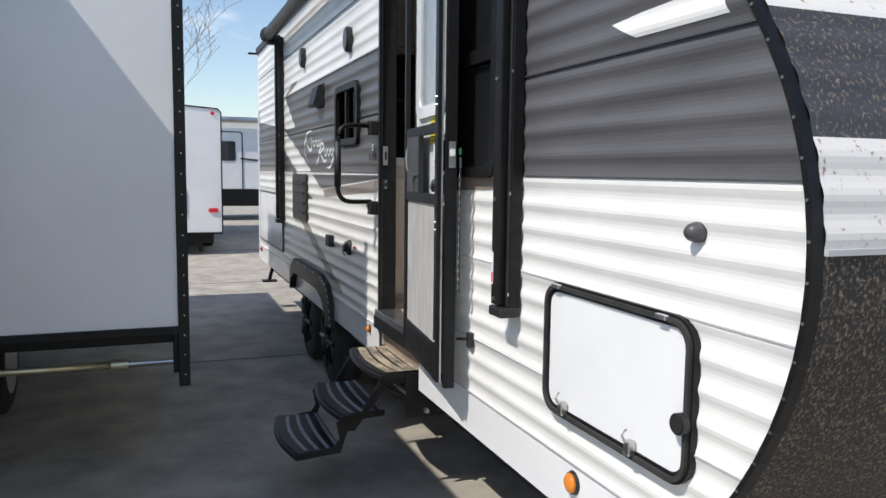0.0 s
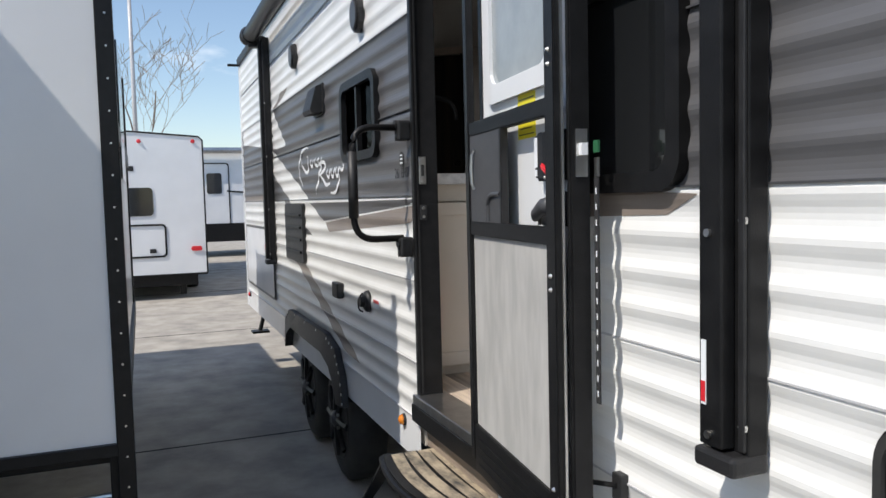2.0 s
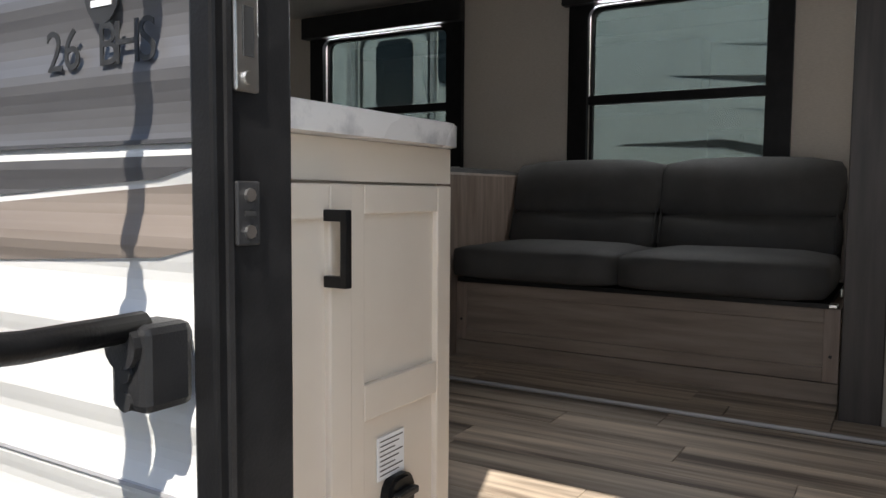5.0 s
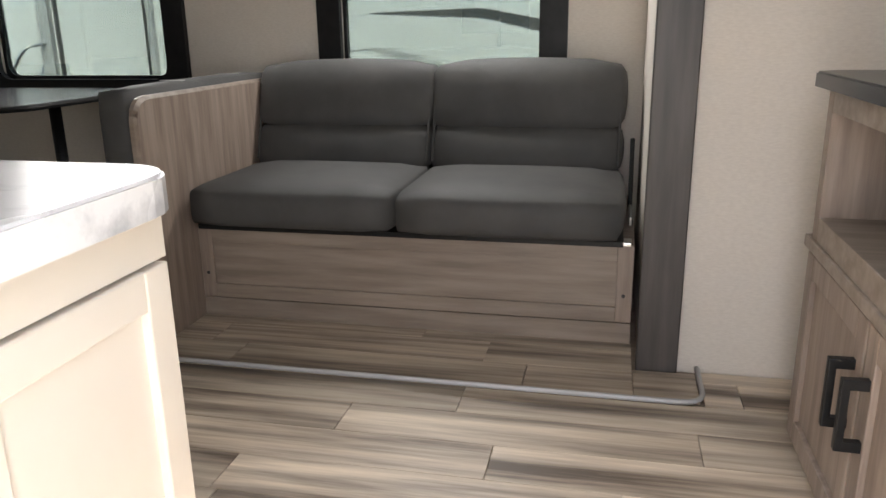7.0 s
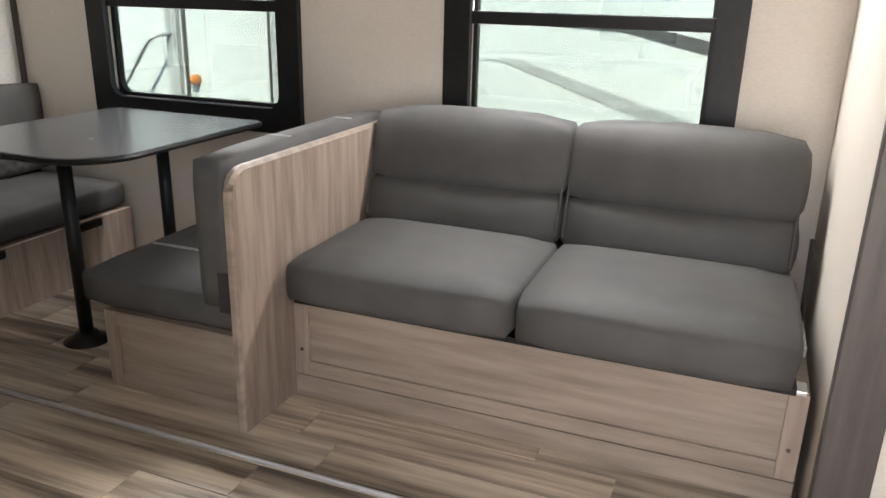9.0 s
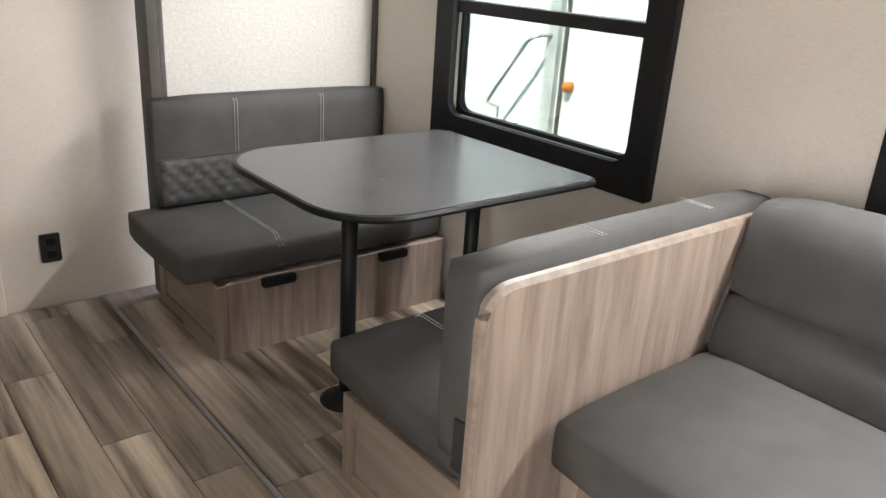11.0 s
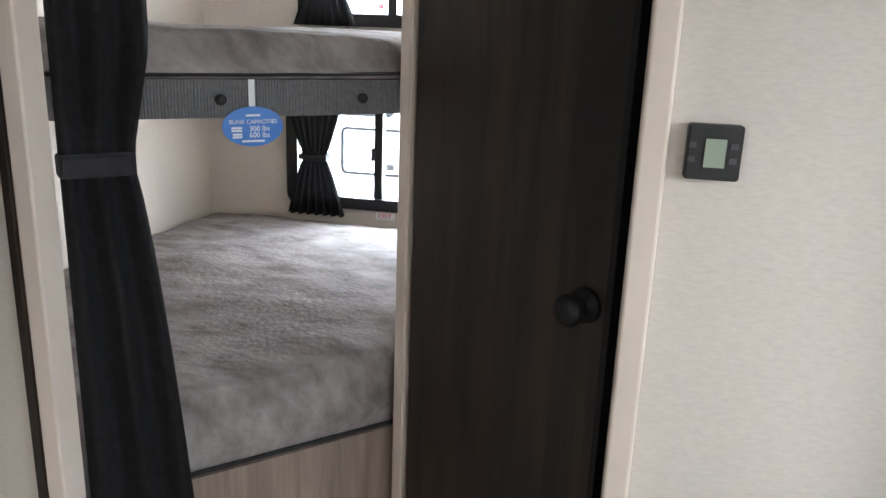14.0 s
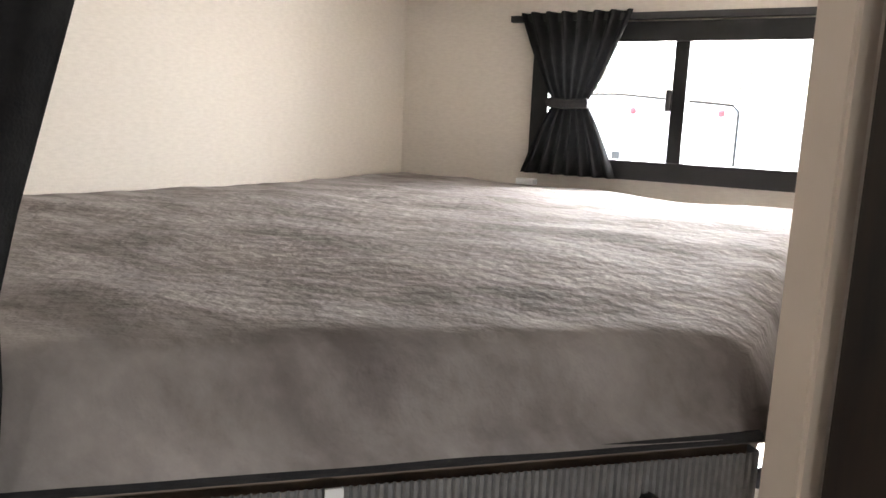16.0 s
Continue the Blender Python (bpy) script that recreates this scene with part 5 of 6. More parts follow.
part("lever", tube([td(LD - 0.082, 1.542, 0.0), td(LD - 0.082, 1.542, 0.018), td(LD - 0.100, 1.540, 0.024), td(LD - 0.150, 1.522, 0.022), td(LD - 0.172, 1.512, 0.016)], [0.020, 0.022, 0.018, 0.014, 0.010], 12), M_DARKGREY, hd, "moulded dark grey lever", True)
part("latch_tab", slab(td, LD - 0.100, LD - 0.076, 1.588, 1.606, -0.012, 0.002, bevel=0.003), M_PLASTIC, leaf)
part("yellow_label", slab(td, 0.31, 0.425, 1.705, 1.865, -0.0118, -0.0105), M_YELLOW, leaf, "yellow safety label with fine print")
for k in range(10):
    part("print_bar", slab(td, 0.318 + 0.01 * (k % 2), 0.416 - 0.012 * (k % 3), 1.714 + 0.0145 * k, 1.7165 + 0.0145 * k, -0.0104, -0.010), M_DARKINK, leaf)
lp = part("latch_plate", slab(td, LD + 0.018, LD + 0.022, 1.60, 1.70, -0.024, 0.002), M_STEEL, leaf, "steel latch plate")
part("bolt", slab(td, LD + 0.022, LD + 0.036, 1.645, 1.67, -0.018, -0.004), M_INK, lp)

scr = thing("screen_door", "black-framed screen door with dark grey sliding panel", "screen door")
part("hinge_stile", slab(td, 0.0, 0.035, dz0 + 0.05, dz1, 0.018, 0.038, bevel=0.003), M_BLACK, scr)
part("latch_stile", slab(td, LD - 0.055, LD - 0.004, dz0 + 0.02, dz1, 0.018, 0.040, bevel=0.003), M_BLACK, scr)
for z0, z1 in ((dz0 + 0.02, dz0 + 0.16), (1.455, 1.495), (1.735, 1.775), (2.55, 2.60)):
    part("cross_rail", slab(td, 0.035, LD - 0.055, z0, z1, 0.018, 0.036, bevel=0.003), M_BLACK, scr)
for k in range(4):
    part("rib", slab(td, 0.07, LD - 0.09, dz0 + 0.045 + 0.025 * k, dz0 + 0.052 + 0.025 * k, 0.036, 0.040), M_BLACK, scr)
part("lower_screen", slab(td, 0.035, LD - 0.055, dz0 + 0.16, 1.455, 0.024, 0.026), M_SCREEN, scr, "grey fibre mesh panel")
sp = part("sliding_panel", slab(td, 0.037, 0.30, 1.495, 1.735, 0.028, 0.034), M_DARKGREY, scr, "dark grey sliding access panel")
part("pull", tube([td(0.08, 1.585, 0.036), td(0.077, 1.60, 0.042), td(0.076, 1.64, 0.044), td(0.077, 1.68, 0.042), td(0.08, 1.695, 0.036)], 0.005, 8), M_STEEL, sp)
part("moulding", tube(arc_path([td(0.195, 1.497, 0.036), td(0.195, 1.57, 0.036), td(0.295, 1.57, 0.036)], 0.045, 7), 0.006, 8), M_DARKGREY, sp)
part("panel_edge", slab(td, 0.30, 0.315, 1.495, 1.735, 0.02, 0.04, bevel=0.002), M_PLASTIC, sp)
for z in (1.36, 1.39, 1.84, 1.87, 0.92):
    part("rivet", tube([td(LD - 0.03, z, 0.040), td(LD - 0.03, z, 0.046)], [0.006, 0.003], 8), M_STEEL, scr)
part("steel_strip", slab(td, LD - 0.003, LD + 0.002, dz0 + 0.02, dz1, 0.020, 0.026), M_STEEL, scr)

lan = thing("lanyard", "black lanyard with white lettering hanging from the door latch", "lanyard")
part("ribbon", slab(td, LD + 0.024, LD + 0.042, 1.12, 1.60, -0.040, -0.037), M_FABRIC, lan)
for k in range(14):
    part("print_bar", slab(td, LD + 0.031, LD + 0.0355, 1.135 + 0.033 * k, 1.148 + 0.033 * k, -0.0368, -0.0362), M_INK, lan)
part("key", slab(td, LD + 0.024, LD + 0.045, 1.60, 1.64, -0.040, -0.037, bevel=0.0), M_STEEL, lan)
part("key_tag", slab(td, LD + 0.024, LD + 0.044, 1.65, 1.675, -0.041, -0.036), mat("green_tag", (0.02, 0.12, 0.05)), lan)
hold = thing("door_holdback", "black door holdback clip on the siding", "door catch")
part("base", box(-0.03, -0.008, 2.625, 2.66, 0.90, 0.96, 0.004), M_PLASTIC, hold)
part("rod", tube([(-0.03, 2.64, 0.935), (-0.05, 2.70, 0.925)], 0.006, 8), M_BLACK, hold)

# grab handle
gh = thing("grab_handle", "large black folding grab handle with foam grip", "handle")
bar = part("bar", tube(arc_path([(-0.045, 4.002, 1.829), (-0.236, 3.988, 1.829), (-0.236, 3.988, 1.417), (-0.045, 4.002, 1.417)], 0.085, 7), 0.0125, 12), M_BLACK, gh, smooth=True)
part("foam_grip", tube([(-0.236, 3.988, 1.739), (-0.236, 3.988, 1.497)], 0.0185, 14), M_PLASTIC, gh, "black foam grip", True)
for z in (1.825, 1.39):
    bl = part("bracket", box(-0.062, -0.010, 3.978, 4.025, z - 0.045, z + 0.03, 0.008), M_PLASTIC, gh)
    part("knuckle", tube([(-0.068, 4.002, z + 0.012), (-0.040, 4.002, z + 0.012)], 0.020, 14), M_PLASTIC, bl)
    for dz in (-0.035, -0.01):
        part("bolt", plate(disc(0.009, 8), 0.003, on_x(-0.062, 4.002, z + dz)), M_DARKINK, bl)

# folding steps
steps = thing("folding_steps", "black three-tread folding entry steps with grip strips", "steps")


def tread(x, z, material, depth=0.21):
    y0, y1 = 3.34, 3.94
    n = 12
    outline = [(x + depth, y0), (x + depth, y1)] + [(x - 0.04 * math.sin(math.pi * k / n), y1 - (y1 - y0) * k / n) for k in range(n + 1)]
    outline = [(x + depth, y0 + 0.03), (x + depth - 0.0, y1 - 0.03)] + outline[2:]
    tr = part("tread", plate(outline, 0.03, on_z(0, 0, z - 0.03), bevel=0.004), M_BLACK, steps)
    part("nosing", tube([(a, b, z - 0.02) for a, b in outline[2:]], 0.014, 8), M_BLACK, tr)
    for f in (0.18, 0.42, 0.66, 0.88):
        pts = [(x + depth * f - 0.035 * (1 - f) * math.sin(math.pi * k / n) + 0.01, y1 - 0.03 - (y1 - y0 - 0.06) * k / n) for k in range(n + 1)]
        bm = bmesh.new()
        w = 0.018 if material is M_GRIP else 0.045
        rows = [(bm.verts.new((a - w / 2, b, z + 0.002)), bm.verts.new((a + w / 2, b, z + 0.002))) for a, b in pts]
        for p, q in zip(rows, rows[1:]):
            bm.faces.new((p[0], p[1], q[1], q[0]))
        part("grip_strip", bm, material, tr)
    return tr


tread(-0.17, 0.625, M_WORN)
tread(-0.36, 0.445, M_GRIP)
tread(-0.575, 0.285, M_GRIP)
for y in (3.345, 3.915):
    part("side_arm", plate([(-0.36, 0.42), (-0.34, 0.36), (-0.37, 0.27), (-0.56, 0.25), (-0.56, 0.275), (-0.40, 0.295), (-0.375, 0.33), (-0.39, 0.41)], 0.014, lambda u, v, w: (u, y + w, v)), M_BLACK, steps)
    part("side_arm", plate([(-0.17, 0.60), (0.02, 0.60), (0.02, 0.57), (-0.13, 0.57), (-0.30, 0.36), (-0.36, 0.36), (-0.36, 0.42), (-0.28, 0.42)], 0.014, lambda u, v, w: (u, y + 0.016 + w, v)), M_BLACK, steps)
    part("brace", tube([(0.06, y + 0.02, 0.42), (-0.18, y + 0.02, 0.57)], 0.012, 8), M_BLACK, steps)
    part("brace", box(-0.05, 0.16, y, y + 0.012, 0.40, 0.62, 0.002), M_BLACK, steps)
part("cross_bar", tube([(0.05, 3.32, 0.43), (0.05, 3.95, 0.43)], 0.012, 8), M_STEEL, steps)
part("back_plate", box(0.10, 0.115, 3.30, 3.98, 0.56, 0.74, 0.002), M_PLASTIC, steps)

# wheels and fender
fd = thing("fender_skirt", "black plastic double wheel arch skirt", "fender")
arch = [(6.74, 0.55), (6.69, 0.75), (6.52, 0.825), (5.42, 0.83), (5.20, 0.785), (5.09, 0.66), (5.05, 0.50)]
inn = [(6.64, 0.55), (6.58, 0.65), (6.42, 0.715), (5.48, 0.715), (5.30, 0.67), (5.19, 0.58), (5.15, 0.50)]
bm = bmesh.new()
vo = [[bm.verts.new((x, y, z)) for y, z in row] for row, x in ((arch, -0.012), (arch, -0.045), (inn, -0.06), (inn, 0.10))]
for a, b in zip(vo, vo[1:]):
    for k in range(len(arch) - 1):
        bm.faces.new((a[k], a[k + 1], b[k + 1], b[k]))
bmesh.ops.recalc_face_normals(bm, faces=bm.faces[:])
part("arch", bm, M_PLASTIC, fd)
for (ya, za), (yb, zb) in zip(arch, arch[1:]):
    for t in (0.2, 0.5, 0.8):
        part("screw", plate(disc(0.008, 8), 0.004, on_x(-0.046, ya + (yb - ya) * t, za + (zb - za) * t - 0.012)), M_STEEL, fd)


part_ax = thing("running_gear", "black tandem axles with two muddy trailer wheels", "axle")


def wheel(y):
    R = 0.345
    w = part("tyre", tube([(0.0, 0, 0), (0.012, 0, 0), (0.04, 0, 0), (0.16, 0, 0), (0.19, 0, 0), (0.20, 0, 0)], [R - 0.09, R - 0.03, R, R, R - 0.03, R - 0.09], 40), M_RUBBER, part_ax, "muddy black tyre", True)
    w.location = (0.02, y, R)
    part("rim", tube([(-0.004, 0, 0), (0.0, 0, 0), (0.02, 0, 0), (0.05, 0, 0)], [0.215, 0.225, 0.205, 0.19], 32), M_BLACK, w, "black steel rim")
    for k in range(8):
        a = 2 * math.pi * k / 8
        c, s = math.cos(a), math.sin(a)
        part("spoke", tube([(-0.012, 0.05 * c, 0.05 * s), (-0.012, 0.13 * c, 0.13 * s), (-0.002, 0.205 * c, 0.205 * s)], [0.02, 0.016, 0.022], 6), M_BLACK, w)
    part("hub_cap", tube([(-0.005, 0, 0), (-0.03, 0, 0), (-0.045, 0, 0)], [0.06, 0.045, 0.02], 16), M_DARKGREY, w, "grey hub cap")
    for k in range(6):
        a = 2 * math.pi * (k + 0.5) / 6
        part("wheel_nut", tube([(-0.012, 0.072 * math.cos(a), 0.072 * math.sin(a)), (-0.026, 0.072 * math.cos(a), 0.072 * math.sin(a))], 0.010, 6), M_STEEL, w)


for y in (6.24, 5.42):
    wheel(y)
    part("axle_tube", tube([(0.1, y, 0.345), (2.2, y, 0.345)], 0.04, 10), M_BLACK, part_ax)
part("frame_rail", box(0.30, 0.38, 1.5, 8.6, 0.36, 0.46), M_BLACK, part_ax)

# ---- neighbouring trailer with its slide-out (west) ----
nb = thing("neighbour_trailer", "white travel trailer with a tall slide-out room and black trims", "trailer")
NX = -2.02
part("body", box(NX - 2.4, NX, 2.2, 9.15, 0.62, 3.06, 0.01), M_GLOSS, nb)
part("underframe", box(NX - 2.2, NX - 0.1, 0.9, 8.3, 0.38, 0.62), M_BLACK, nb)
so = part("slide_room", box(NX, -1.055, 3.90, 7.85, 0.80, 2.55, 0.004), M_GLOSS, nb, "smooth white slide-out room")
part("corner_trim", box(-1.065, -1.012, 3.885, 3.945, 0.50, 2.56, 0.003), M_BLACK, so)
part("corner_trim", box(-1.062, -1.042, 7.80, 7.87, 0.78, 2.56, 0.003), M_BLACK, so)
part("bottom_trim", box(NX, -1.06, 3.882, 3.925, 0.765, 0.805, 0.003), M_BLACK, so)
part("bottom_trim", box(-1.06, -1.035, 3.945, 7.8, 0.70, 0.80, 0.003), M_BLACK, so)
part("flap", box(-1.052, -1.036, 3.95, 7.8, 1.86, 1.95), M_BLACK, so, "black horizontal stripe")
for k in range(20):
    part("screw", plate(disc(0.0035, 8), 0.002, on_y(-1.035, 3.885, 0.56 + 0.1 * k)), M_STEEL, so)
part("floor_beam", box(NX, -1.06, 4.10, 4.16, 0.68, 0.76, 0.003), M_BLACK, so)
wn_ = part("window", plate(rounded(0.9, 0.7, 0.05, 5), 0.02, lambda u, v, w: (-1.055 + w, 5.9 + u, 2.05 + v)), M_DARKGLASS, so, "dark tinted window")
rod = part("slide_arm", tube([(NX - 0.3, 3.96, 0.615), (-1.35, 3.96, 0.615)], 0.017, 12), M_BRASS, nb, "brass-coloured slide-out rod", True)
part("coupling", tube([(-1.38, 3.96, 0.615), (-1.30, 3.96, 0.615)], 0.026, 12), M_BRASS, rod)
part("thin_rod", tube([(-1.30, 3.96, 0.615), (-1.13, 3.96, 0.615), (-1.06, 3.96, 0.615)], [0.011, 0.011, 0.014], 10), M_STEEL, rod)
part("bracket", box(-1.09, -1.045, 3.93, 3.99, 0.56, 0.80, 0.003), M_BLACK, nb)
for y in (4.6, 5.45):
    wv = part("wheel", tube([(NX - 0.23, y, 0.345), (NX - 0.2, y, 0.345), (NX - 0.06, y, 0.345), (NX - 0.03, y, 0.345)], [0.30, 0.345, 0.345, 0.29], 28), M_RUBBER, nb, "black tyre", True)
    part("rim", tube([(NX - 0.03, y, 0.345), (NX - 0.025, y, 0.345)], [0.22, 0.20], 20), M_STEEL, wv)
jk = part("leg", tube([(NX - 0.1, 3.6, 0.62), (NX - 0.1, 3.6, 0.08)], 0.03, 10), M_STEEL, nb)

# ---- trailers further back ----


def far_trailer(label, x0, x1, y, yl, z0, z1, door_side=False):
    t = thing("travel_trailer", label, "trailer", "trailers parked behind")
    outline = [(x0, z0), (x1, z0), (x1, z1 - 0.10), (x1 - 0.06, z1 - 0.04), ((x0 + x1) / 2, z1 + 0.04), (x0, z1)]
    part("body", plate(outline, yl, lambda u, v, w: (u, y + w, v)), M_GLOSS, t)
    part("roof_edge", tube([(x1 + 0.0, y - 0.005, z0), (x1, y - 0.005, z1 - 0.10), (x1 - 0.06, y - 0.005, z1 - 0.04), ((x0 + x1) / 2, y - 0.005, z1 + 0.04), (x0, y - 0.005, z1)], 0.014, 6), M_BLACK, t)
    part("lower_edge", box(x0, x1, y - 0.01, y + 0.02, z0 - 0.03, z0 + 0.005), M_BLACK, t)
    part("chassis", box(x0 + 0.15, x1 - 0.15, y + 0.1, y + yl - 0.2, z0 - 0.2, z0), M_BLACK, t)
    for yy in (y + 1.9, y + 2.8):
        part("wheel", tube([(x1 - 0.25, yy, 0.34), (x1 - 0.06, yy, 0.34)], 0.34, 20), M_RUBBER, t)
    return t


ft = far_trailer("white trailer rear with red tail light and dark window", -2.3, 0.03, 14.6, 7.0, 0.42, 2.72)
for x in (-0.12, -0.95):
    part("clearance_light", tube([(x, 14.595, 2.60), (x, 14.57, 2.60)], [0.035, 0.02], 10), M_RED, ft, "red clearance light")
tl = part("tail_light", plate(rounded(0.17, 0.075, 0.03, 4), 0.025, on_y(-0.13, 14.6, 0.83)), M_RED, ft, "red oval tail light")
wnd = part("window", plate(rounded(0.75, 0.46, 0.07, 5), 0.015, on_y(-1.15, 14.6, 1.62)), M_DARKGLASS, ft, "dark rear window")
ht = part("hatch", ring(rounded(0.82, 0.55, 0.07, 5), rounded(0.76, 0.49, 0.05, 5), 0.015, on_y(-1.0, 14.6, 0.98)), M_BLACK, ft, "black hatch seal")
part("hatch_lock", box(-0.86, -0.76, 14.575, 14.6, 0.78, 0.85, 0.01), M_PLASTIC, ht)
for k, dx in enumerate((-0.28, -0.14, 0.0)):
    part("lettering_bar", box(-1.13 + dx, -1.05 + dx, 14.592, 14.599, 2.12, 2.20), M_DARKINK, ft)
jack = part("leg", tube([(-0.35, 14.9, 0.42), (-0.35, 14.9, 0.05)], 0.05, 8), M_BLACK, ft)

f2 = far_trailer("white trailer with entry door and dark lower skirt", -0.6, 8.0, 24.5, 2.4, 0.75, 3.15)
part("skirt", box(-0.6, 8.0, 24.46, 24.52, 0.45, 0.98), M_BLACK, f2, "black lower skirt")
dr = part("door", ring(rounded(0.86, 2.0, 0.10, 5), rounded(0.80, 1.94, 0.08, 5), 0.02, on_y(1.05, 24.5, 1.75)), M_BLACK, f2, "door with black seal")
part("door_window", plate(rounded(0.42, 0.60, 0.06, 4), 0.02, on_y(1.05, 24.5, 2.15)), M_DARKGLASS, dr)
part("awning", tube([(0.0, 24.35, 3.1), (8.0, 24.35, 3.1)], 0.09, 10), M_STEEL, f2)
part("stripe", plate([(1.4, 1.95), (8.0, 1.35), (8.0, 1.28), (1.4, 1.90)], 0.01, lambda u, v, w: (u, 24.49 - w, v)), M_DARKINK, f2, "dark curved stripe")

# ---- trailer seen through the slide windows (east) ----
et = thing("travel_trailer", "bright white trailer with grey swoosh graphics", "trailer", "trailers parked behind")
EX = 5.35
part("body", box(EX, EX + 2.4, 0.5, 12.5, 0.55, 3.4, 0.02), M_GLOSS, et)


def east_poly(pts, material, name="graphic", d=0.006, label=""):
    return part(name, plate(pts, d, lambda u, v, w: (EX - w, u, v)), material, et, label)


east_poly([(4.6, 2.62), (2.2, 2.52), (2.2, 2.40), (3.2, 2.46)], M_SILVER)
east_poly([(5.0, 2.42), (3.5, 2.22), (2.3, 1.85), (2.3, 2.05), (3.4, 2.32)], M_GREY)
east_poly([(4.5, 2.16), (3.6, 2.02), (2.4, 1.66), (2.4, 1.74), (3.7, 2.08)], M_SILVER)
east_poly([(5.4, 1.92), (4.6, 1.88), (2.6, 1.42), (2.6, 1.55), (4.6, 1.94)], M_GREY)
east_poly([(5.6, 1.66), (5.4, 1.68), (3.4, 1.02), (3.4, 1.16), (5.3, 1.70)], M_SILVER)
east_poly([(u + 3.55, v + 2.72) for u, v in rounded(0.85, 0.70, 0.08, 5)], M_DARKGLASS, "window", 0.02, "tinted window")
east_poly([(u + 6.75, v + 2.85) for u, v in rounded(0.55, 0.72, 0.08, 5)], M_DARKGLASS, "window", 0.02, "tinted window")
east_poly([(u + 7.5, v + 2.62) for u, v in rounded(0.40, 0.62, 0.08, 5)], M_DARKGLASS, "window", 0.02, "tinted door window")
dd = part("door", ring(rounded(0.78, 2.1, 0.12, 5), rounded(0.73, 2.05, 0.10, 5), 0.02, lambda u, v, w: (EX - w, 7.5 + u, 1.95 + v)), M_DARKGREY, et, "door with dark seal")
part("frame_strip", box(EX - 0.05, EX, 7.05, 7.09, 0.7, 3.1), M_SILVER, et)
part("frame_strip", box(EX - 0.05, EX, 7.92, 8.02, 0.7, 3.1), M_SILVER, et)
part("porch_light", tube([(EX, 7.80, 1.41), (EX - 0.05, 7.80, 1.41), (EX - 0.07, 7.80, 1.41)], [0.04, 0.036, 0.014], 12), M_AMBER, et, "amber lamp", True)
part("grab_bar", tube(arc_path([(EX, 7.95, 1.75), (EX - 0.18, 8.05, 1.72), (EX - 0.18, 8.45, 1.2), (EX, 8.5, 1.15)], 0.06), 0.013, 8), M_STEEL, et)
part("grab_bar", tube(arc_path([(EX, 8.2, 1.0), (EX - 0.2, 8.2, 1.0), (EX - 0.2, 7.75, 0.98), (EX, 7.75, 0.98)], 0.06), 0.013, 8), M_STEEL, et)
for y in (4.35, 4.95):
    part("hatch_seal", ring(rounded(0.50, 0.42, 0.10, 5), rounded(0.44, 0.36, 0.08, 5), 0.02, lambda u, v, w: (EX - w, y + u, 0.98 + v)), M_SILVER, et)
part("chassis", box(EX + 0.15, EX + 2.2, 1.0, 12.0, 0.35, 0.55), M_BLACK, et)

for y in (3.0, 4.0):
    part("wheel", tube([(EX + 0.05, y, 0.345), (EX + 0.25, y, 0.345)], 0.345, 24), M_RUBBER, et, "black tyre")
for y in (1.5, 11.5):
    part("leg", tube([(EX + 0.4, y, 0.0), (EX + 0.4, y, 0.4)], 0.04, 8), M_STEEL, et)

# trailer row behind the bunk windows
bt = thing("travel_trailer", "white trailer parked behind the bunk windows", "trailer", "trailers parked behind")
part("body", box(1.6, 9.5, 15.5, 17.9, 0.6, 3.1, 0.02), M_GLOSS, bt)
part("window", box(2.3, 3.2, 15.48, 15.5, 1.9, 2.5, 0.004), M_DARKGLASS, bt)
part("hatch_seal", ring(rounded(0.7, 0.5, 0.08, 5), rounded(0.64, 0.44, 0.06, 5), 0.02, on_y(3.9, 15.5, 1.4)), M_SILVER, bt)
part("chassis", box(1.8, 9.3, 15.6, 17.7, 0.3, 0.6), M_BLACK, bt)
for x in (2.2, 5.0, 6.0, 9.0):
    part("wheel", tube([(x, 15.62, 0.345), (x, 15.82, 0.345)], 0.345, 24), M_RUBBER, bt, "black tyre")

# ---- bare tree and lamp pole ----


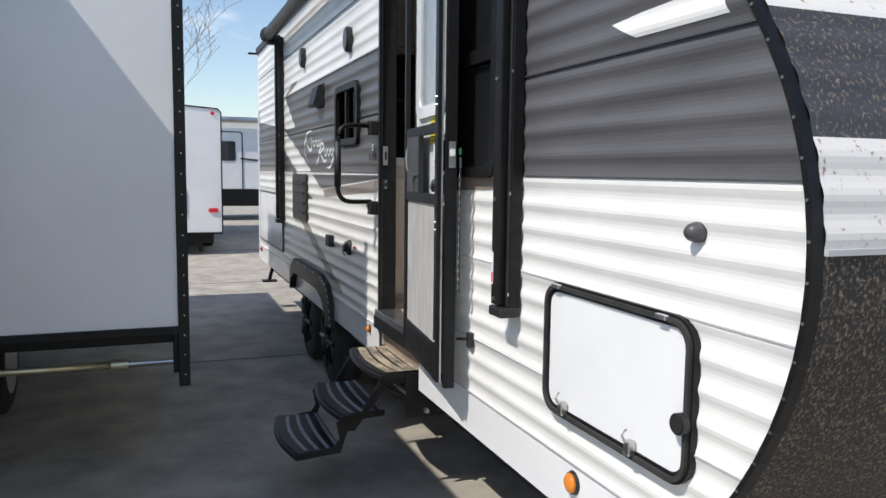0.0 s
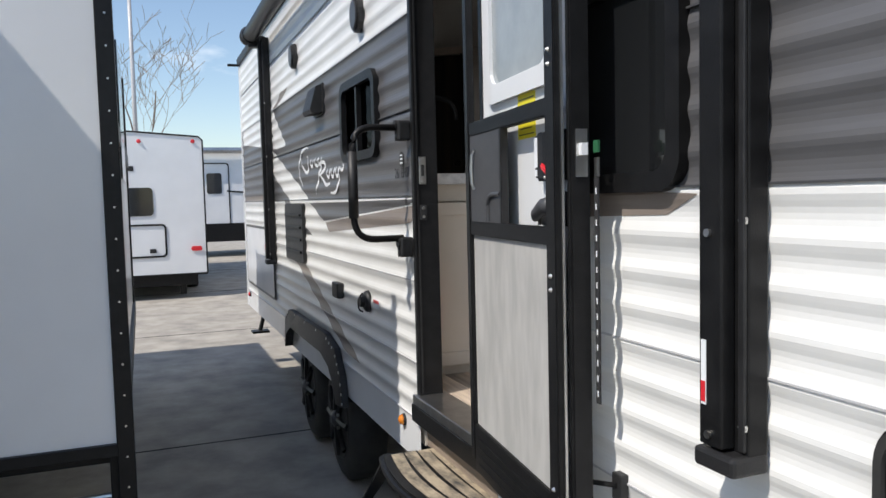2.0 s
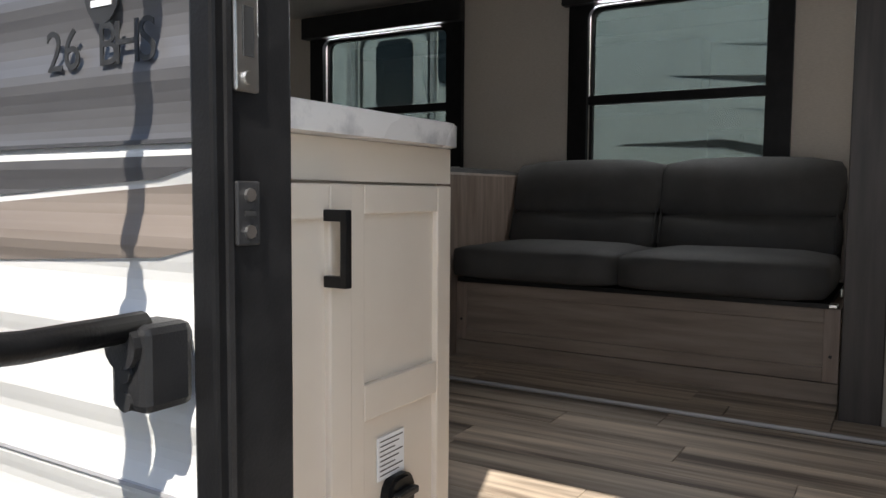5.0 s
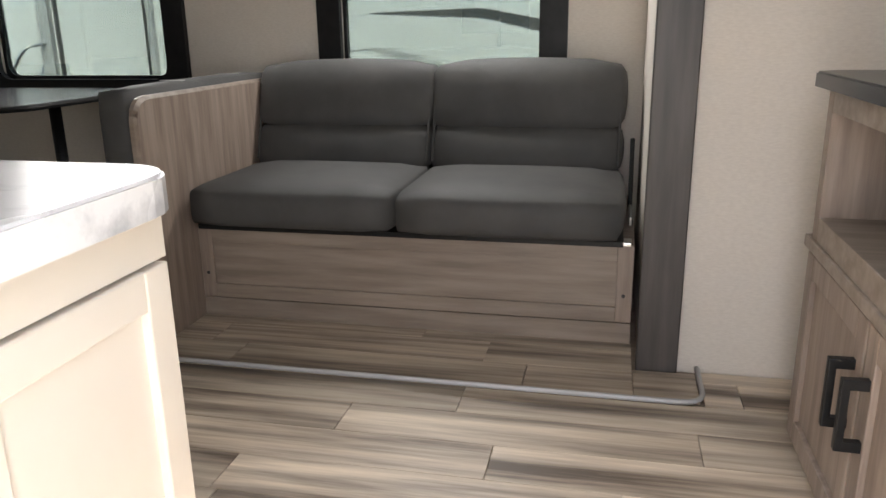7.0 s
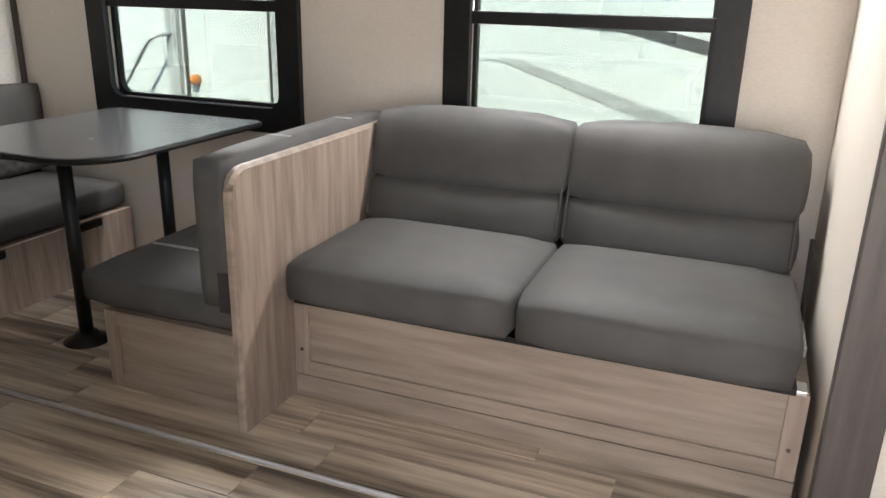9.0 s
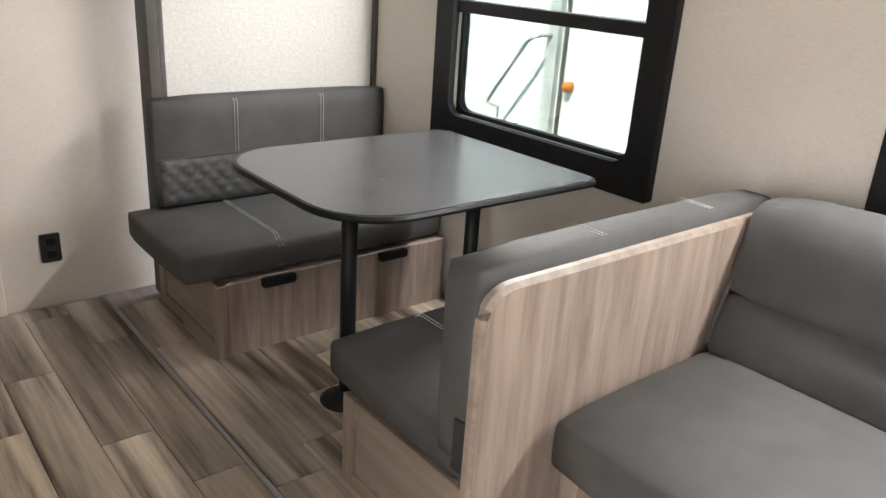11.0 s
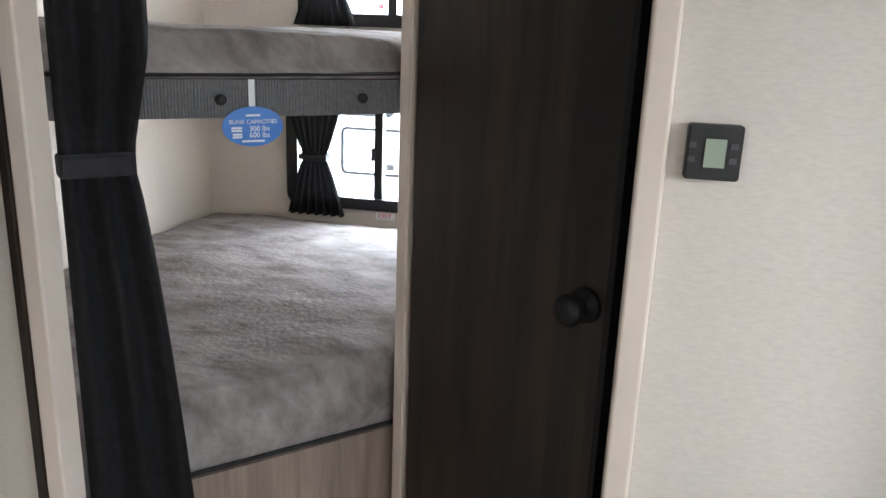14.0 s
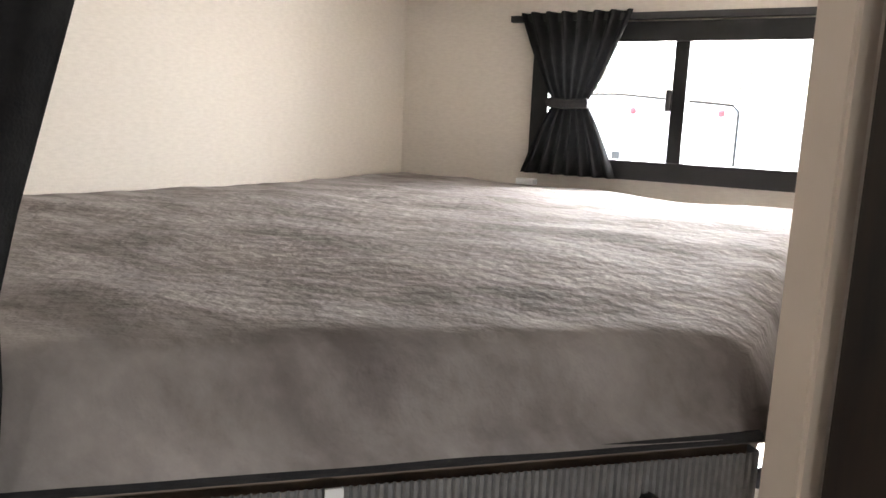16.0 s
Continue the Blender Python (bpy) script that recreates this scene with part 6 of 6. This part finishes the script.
def bare_tree(x, y, h, seed):
    rng = random.Random(seed)
    t = thing("bare_tree", "leafless spring tree behind the trailers", "tree", "bare trees")
    trunk, crown = bmesh.new(), bmesh.new()

    def limb(p, d, length, r, depth):
        pts, rad = [p], [r]
        for k in range(4):
            d = (d + Vector((rng.uniform(-.16, .16), rng.uniform(-.16, .16), rng.uniform(-.02, .12)))).normalized()
            pts.append(pts[-1] + d * length / 4)
            rad.append(max(0.012, r * (1 - 0.14 * (k + 1))))
        tube(pts, rad, 6 if depth < 2 else 4, trunk if depth < 2 else crown)
        if depth < 5:
            for k in range(3 if depth < 3 else 2):
                a = rng.uniform(0, 2 * math.pi)
                nd = (d * 0.8 + Vector((math.cos(a), math.sin(a), rng.uniform(-0.1, 0.4))) * rng.uniform(0.5, 0.85)).normalized()
                limb(pts[rng.choice((2, 3, 4))], nd, length * rng.uniform(0.55, 0.8), rad[-1] * 0.62, depth + 1)
    limb(Vector((x, y, 0)), Vector((0, 0, 1)), h * 0.40, h * 0.020, 0)
    part("trunk", trunk, M_BARK, t)
    part("crown", crown, M_BARK, t)


bare_tree(-0.3, 46, 13.5, 4)
bare_tree(-6.5, 52, 13, 9)
bare_tree(-13, 50, 12, 12)
pole = thing("lamp_pole", "tall grey steel lamp pole behind the trailers", "lamp pole")
part("shaft", tube([(-1.04, 40, 0), (-1.04, 40, 13)], [0.12, 0.08], 12), M_SILVER, pole, smooth=True)

# ---- floor planks ----
deck = thing("floor", "weathered grey-brown plank flooring", "floor", kind="structure")


def plank_mesh(w, l, h=0.008):
    bm = box(0, w - 0.0015, 0, l - 0.0015, 0, h, 0.0012, 1)
    me = bpy.data.meshes.new("plank")
    bm.to_mesh(me)
    bm.free()
    me.materials.append(M_PLANK)
    return me


rng = random.Random(3)
WP = 0.152
meshes = {}


def lay(x0, x1, y0, y1, z, inside):
    n = int(math.ceil((x1 - x0) / WP))
    for i in range(n):
        xa = x0 + i * WP
        w = min(WP, x1 - xa)
        y = y0 - rng.uniform(0, 0.8)
        while y < y1:
            l = 0.92
            a, b = max(y, y0), min(y + l, y1)
            if b - a > 0.02:
                key = (round(w, 3), round(b - a, 2))
                if key not in meshes:
                    meshes[key] = plank_mesh(key[0], key[1])
                ob = new("plank", meshes[key])
                ob.parent = deck
                ob.location = (xa, a, z)
            y += l


lay(0.06, 2.04, 2.0, 7.24, 0.806, None)
lay(2.04, 2.26, 2.0, 3.43, 0.806, None)
lay(0.74, 1.65, 7.24, 7.70, 0.8055, None)
lay(2.05, 3.22, 3.62, 7.09, 0.8155, None)
lay(2.05, 2.23, 3.44, 3.62, 0.8125, None)
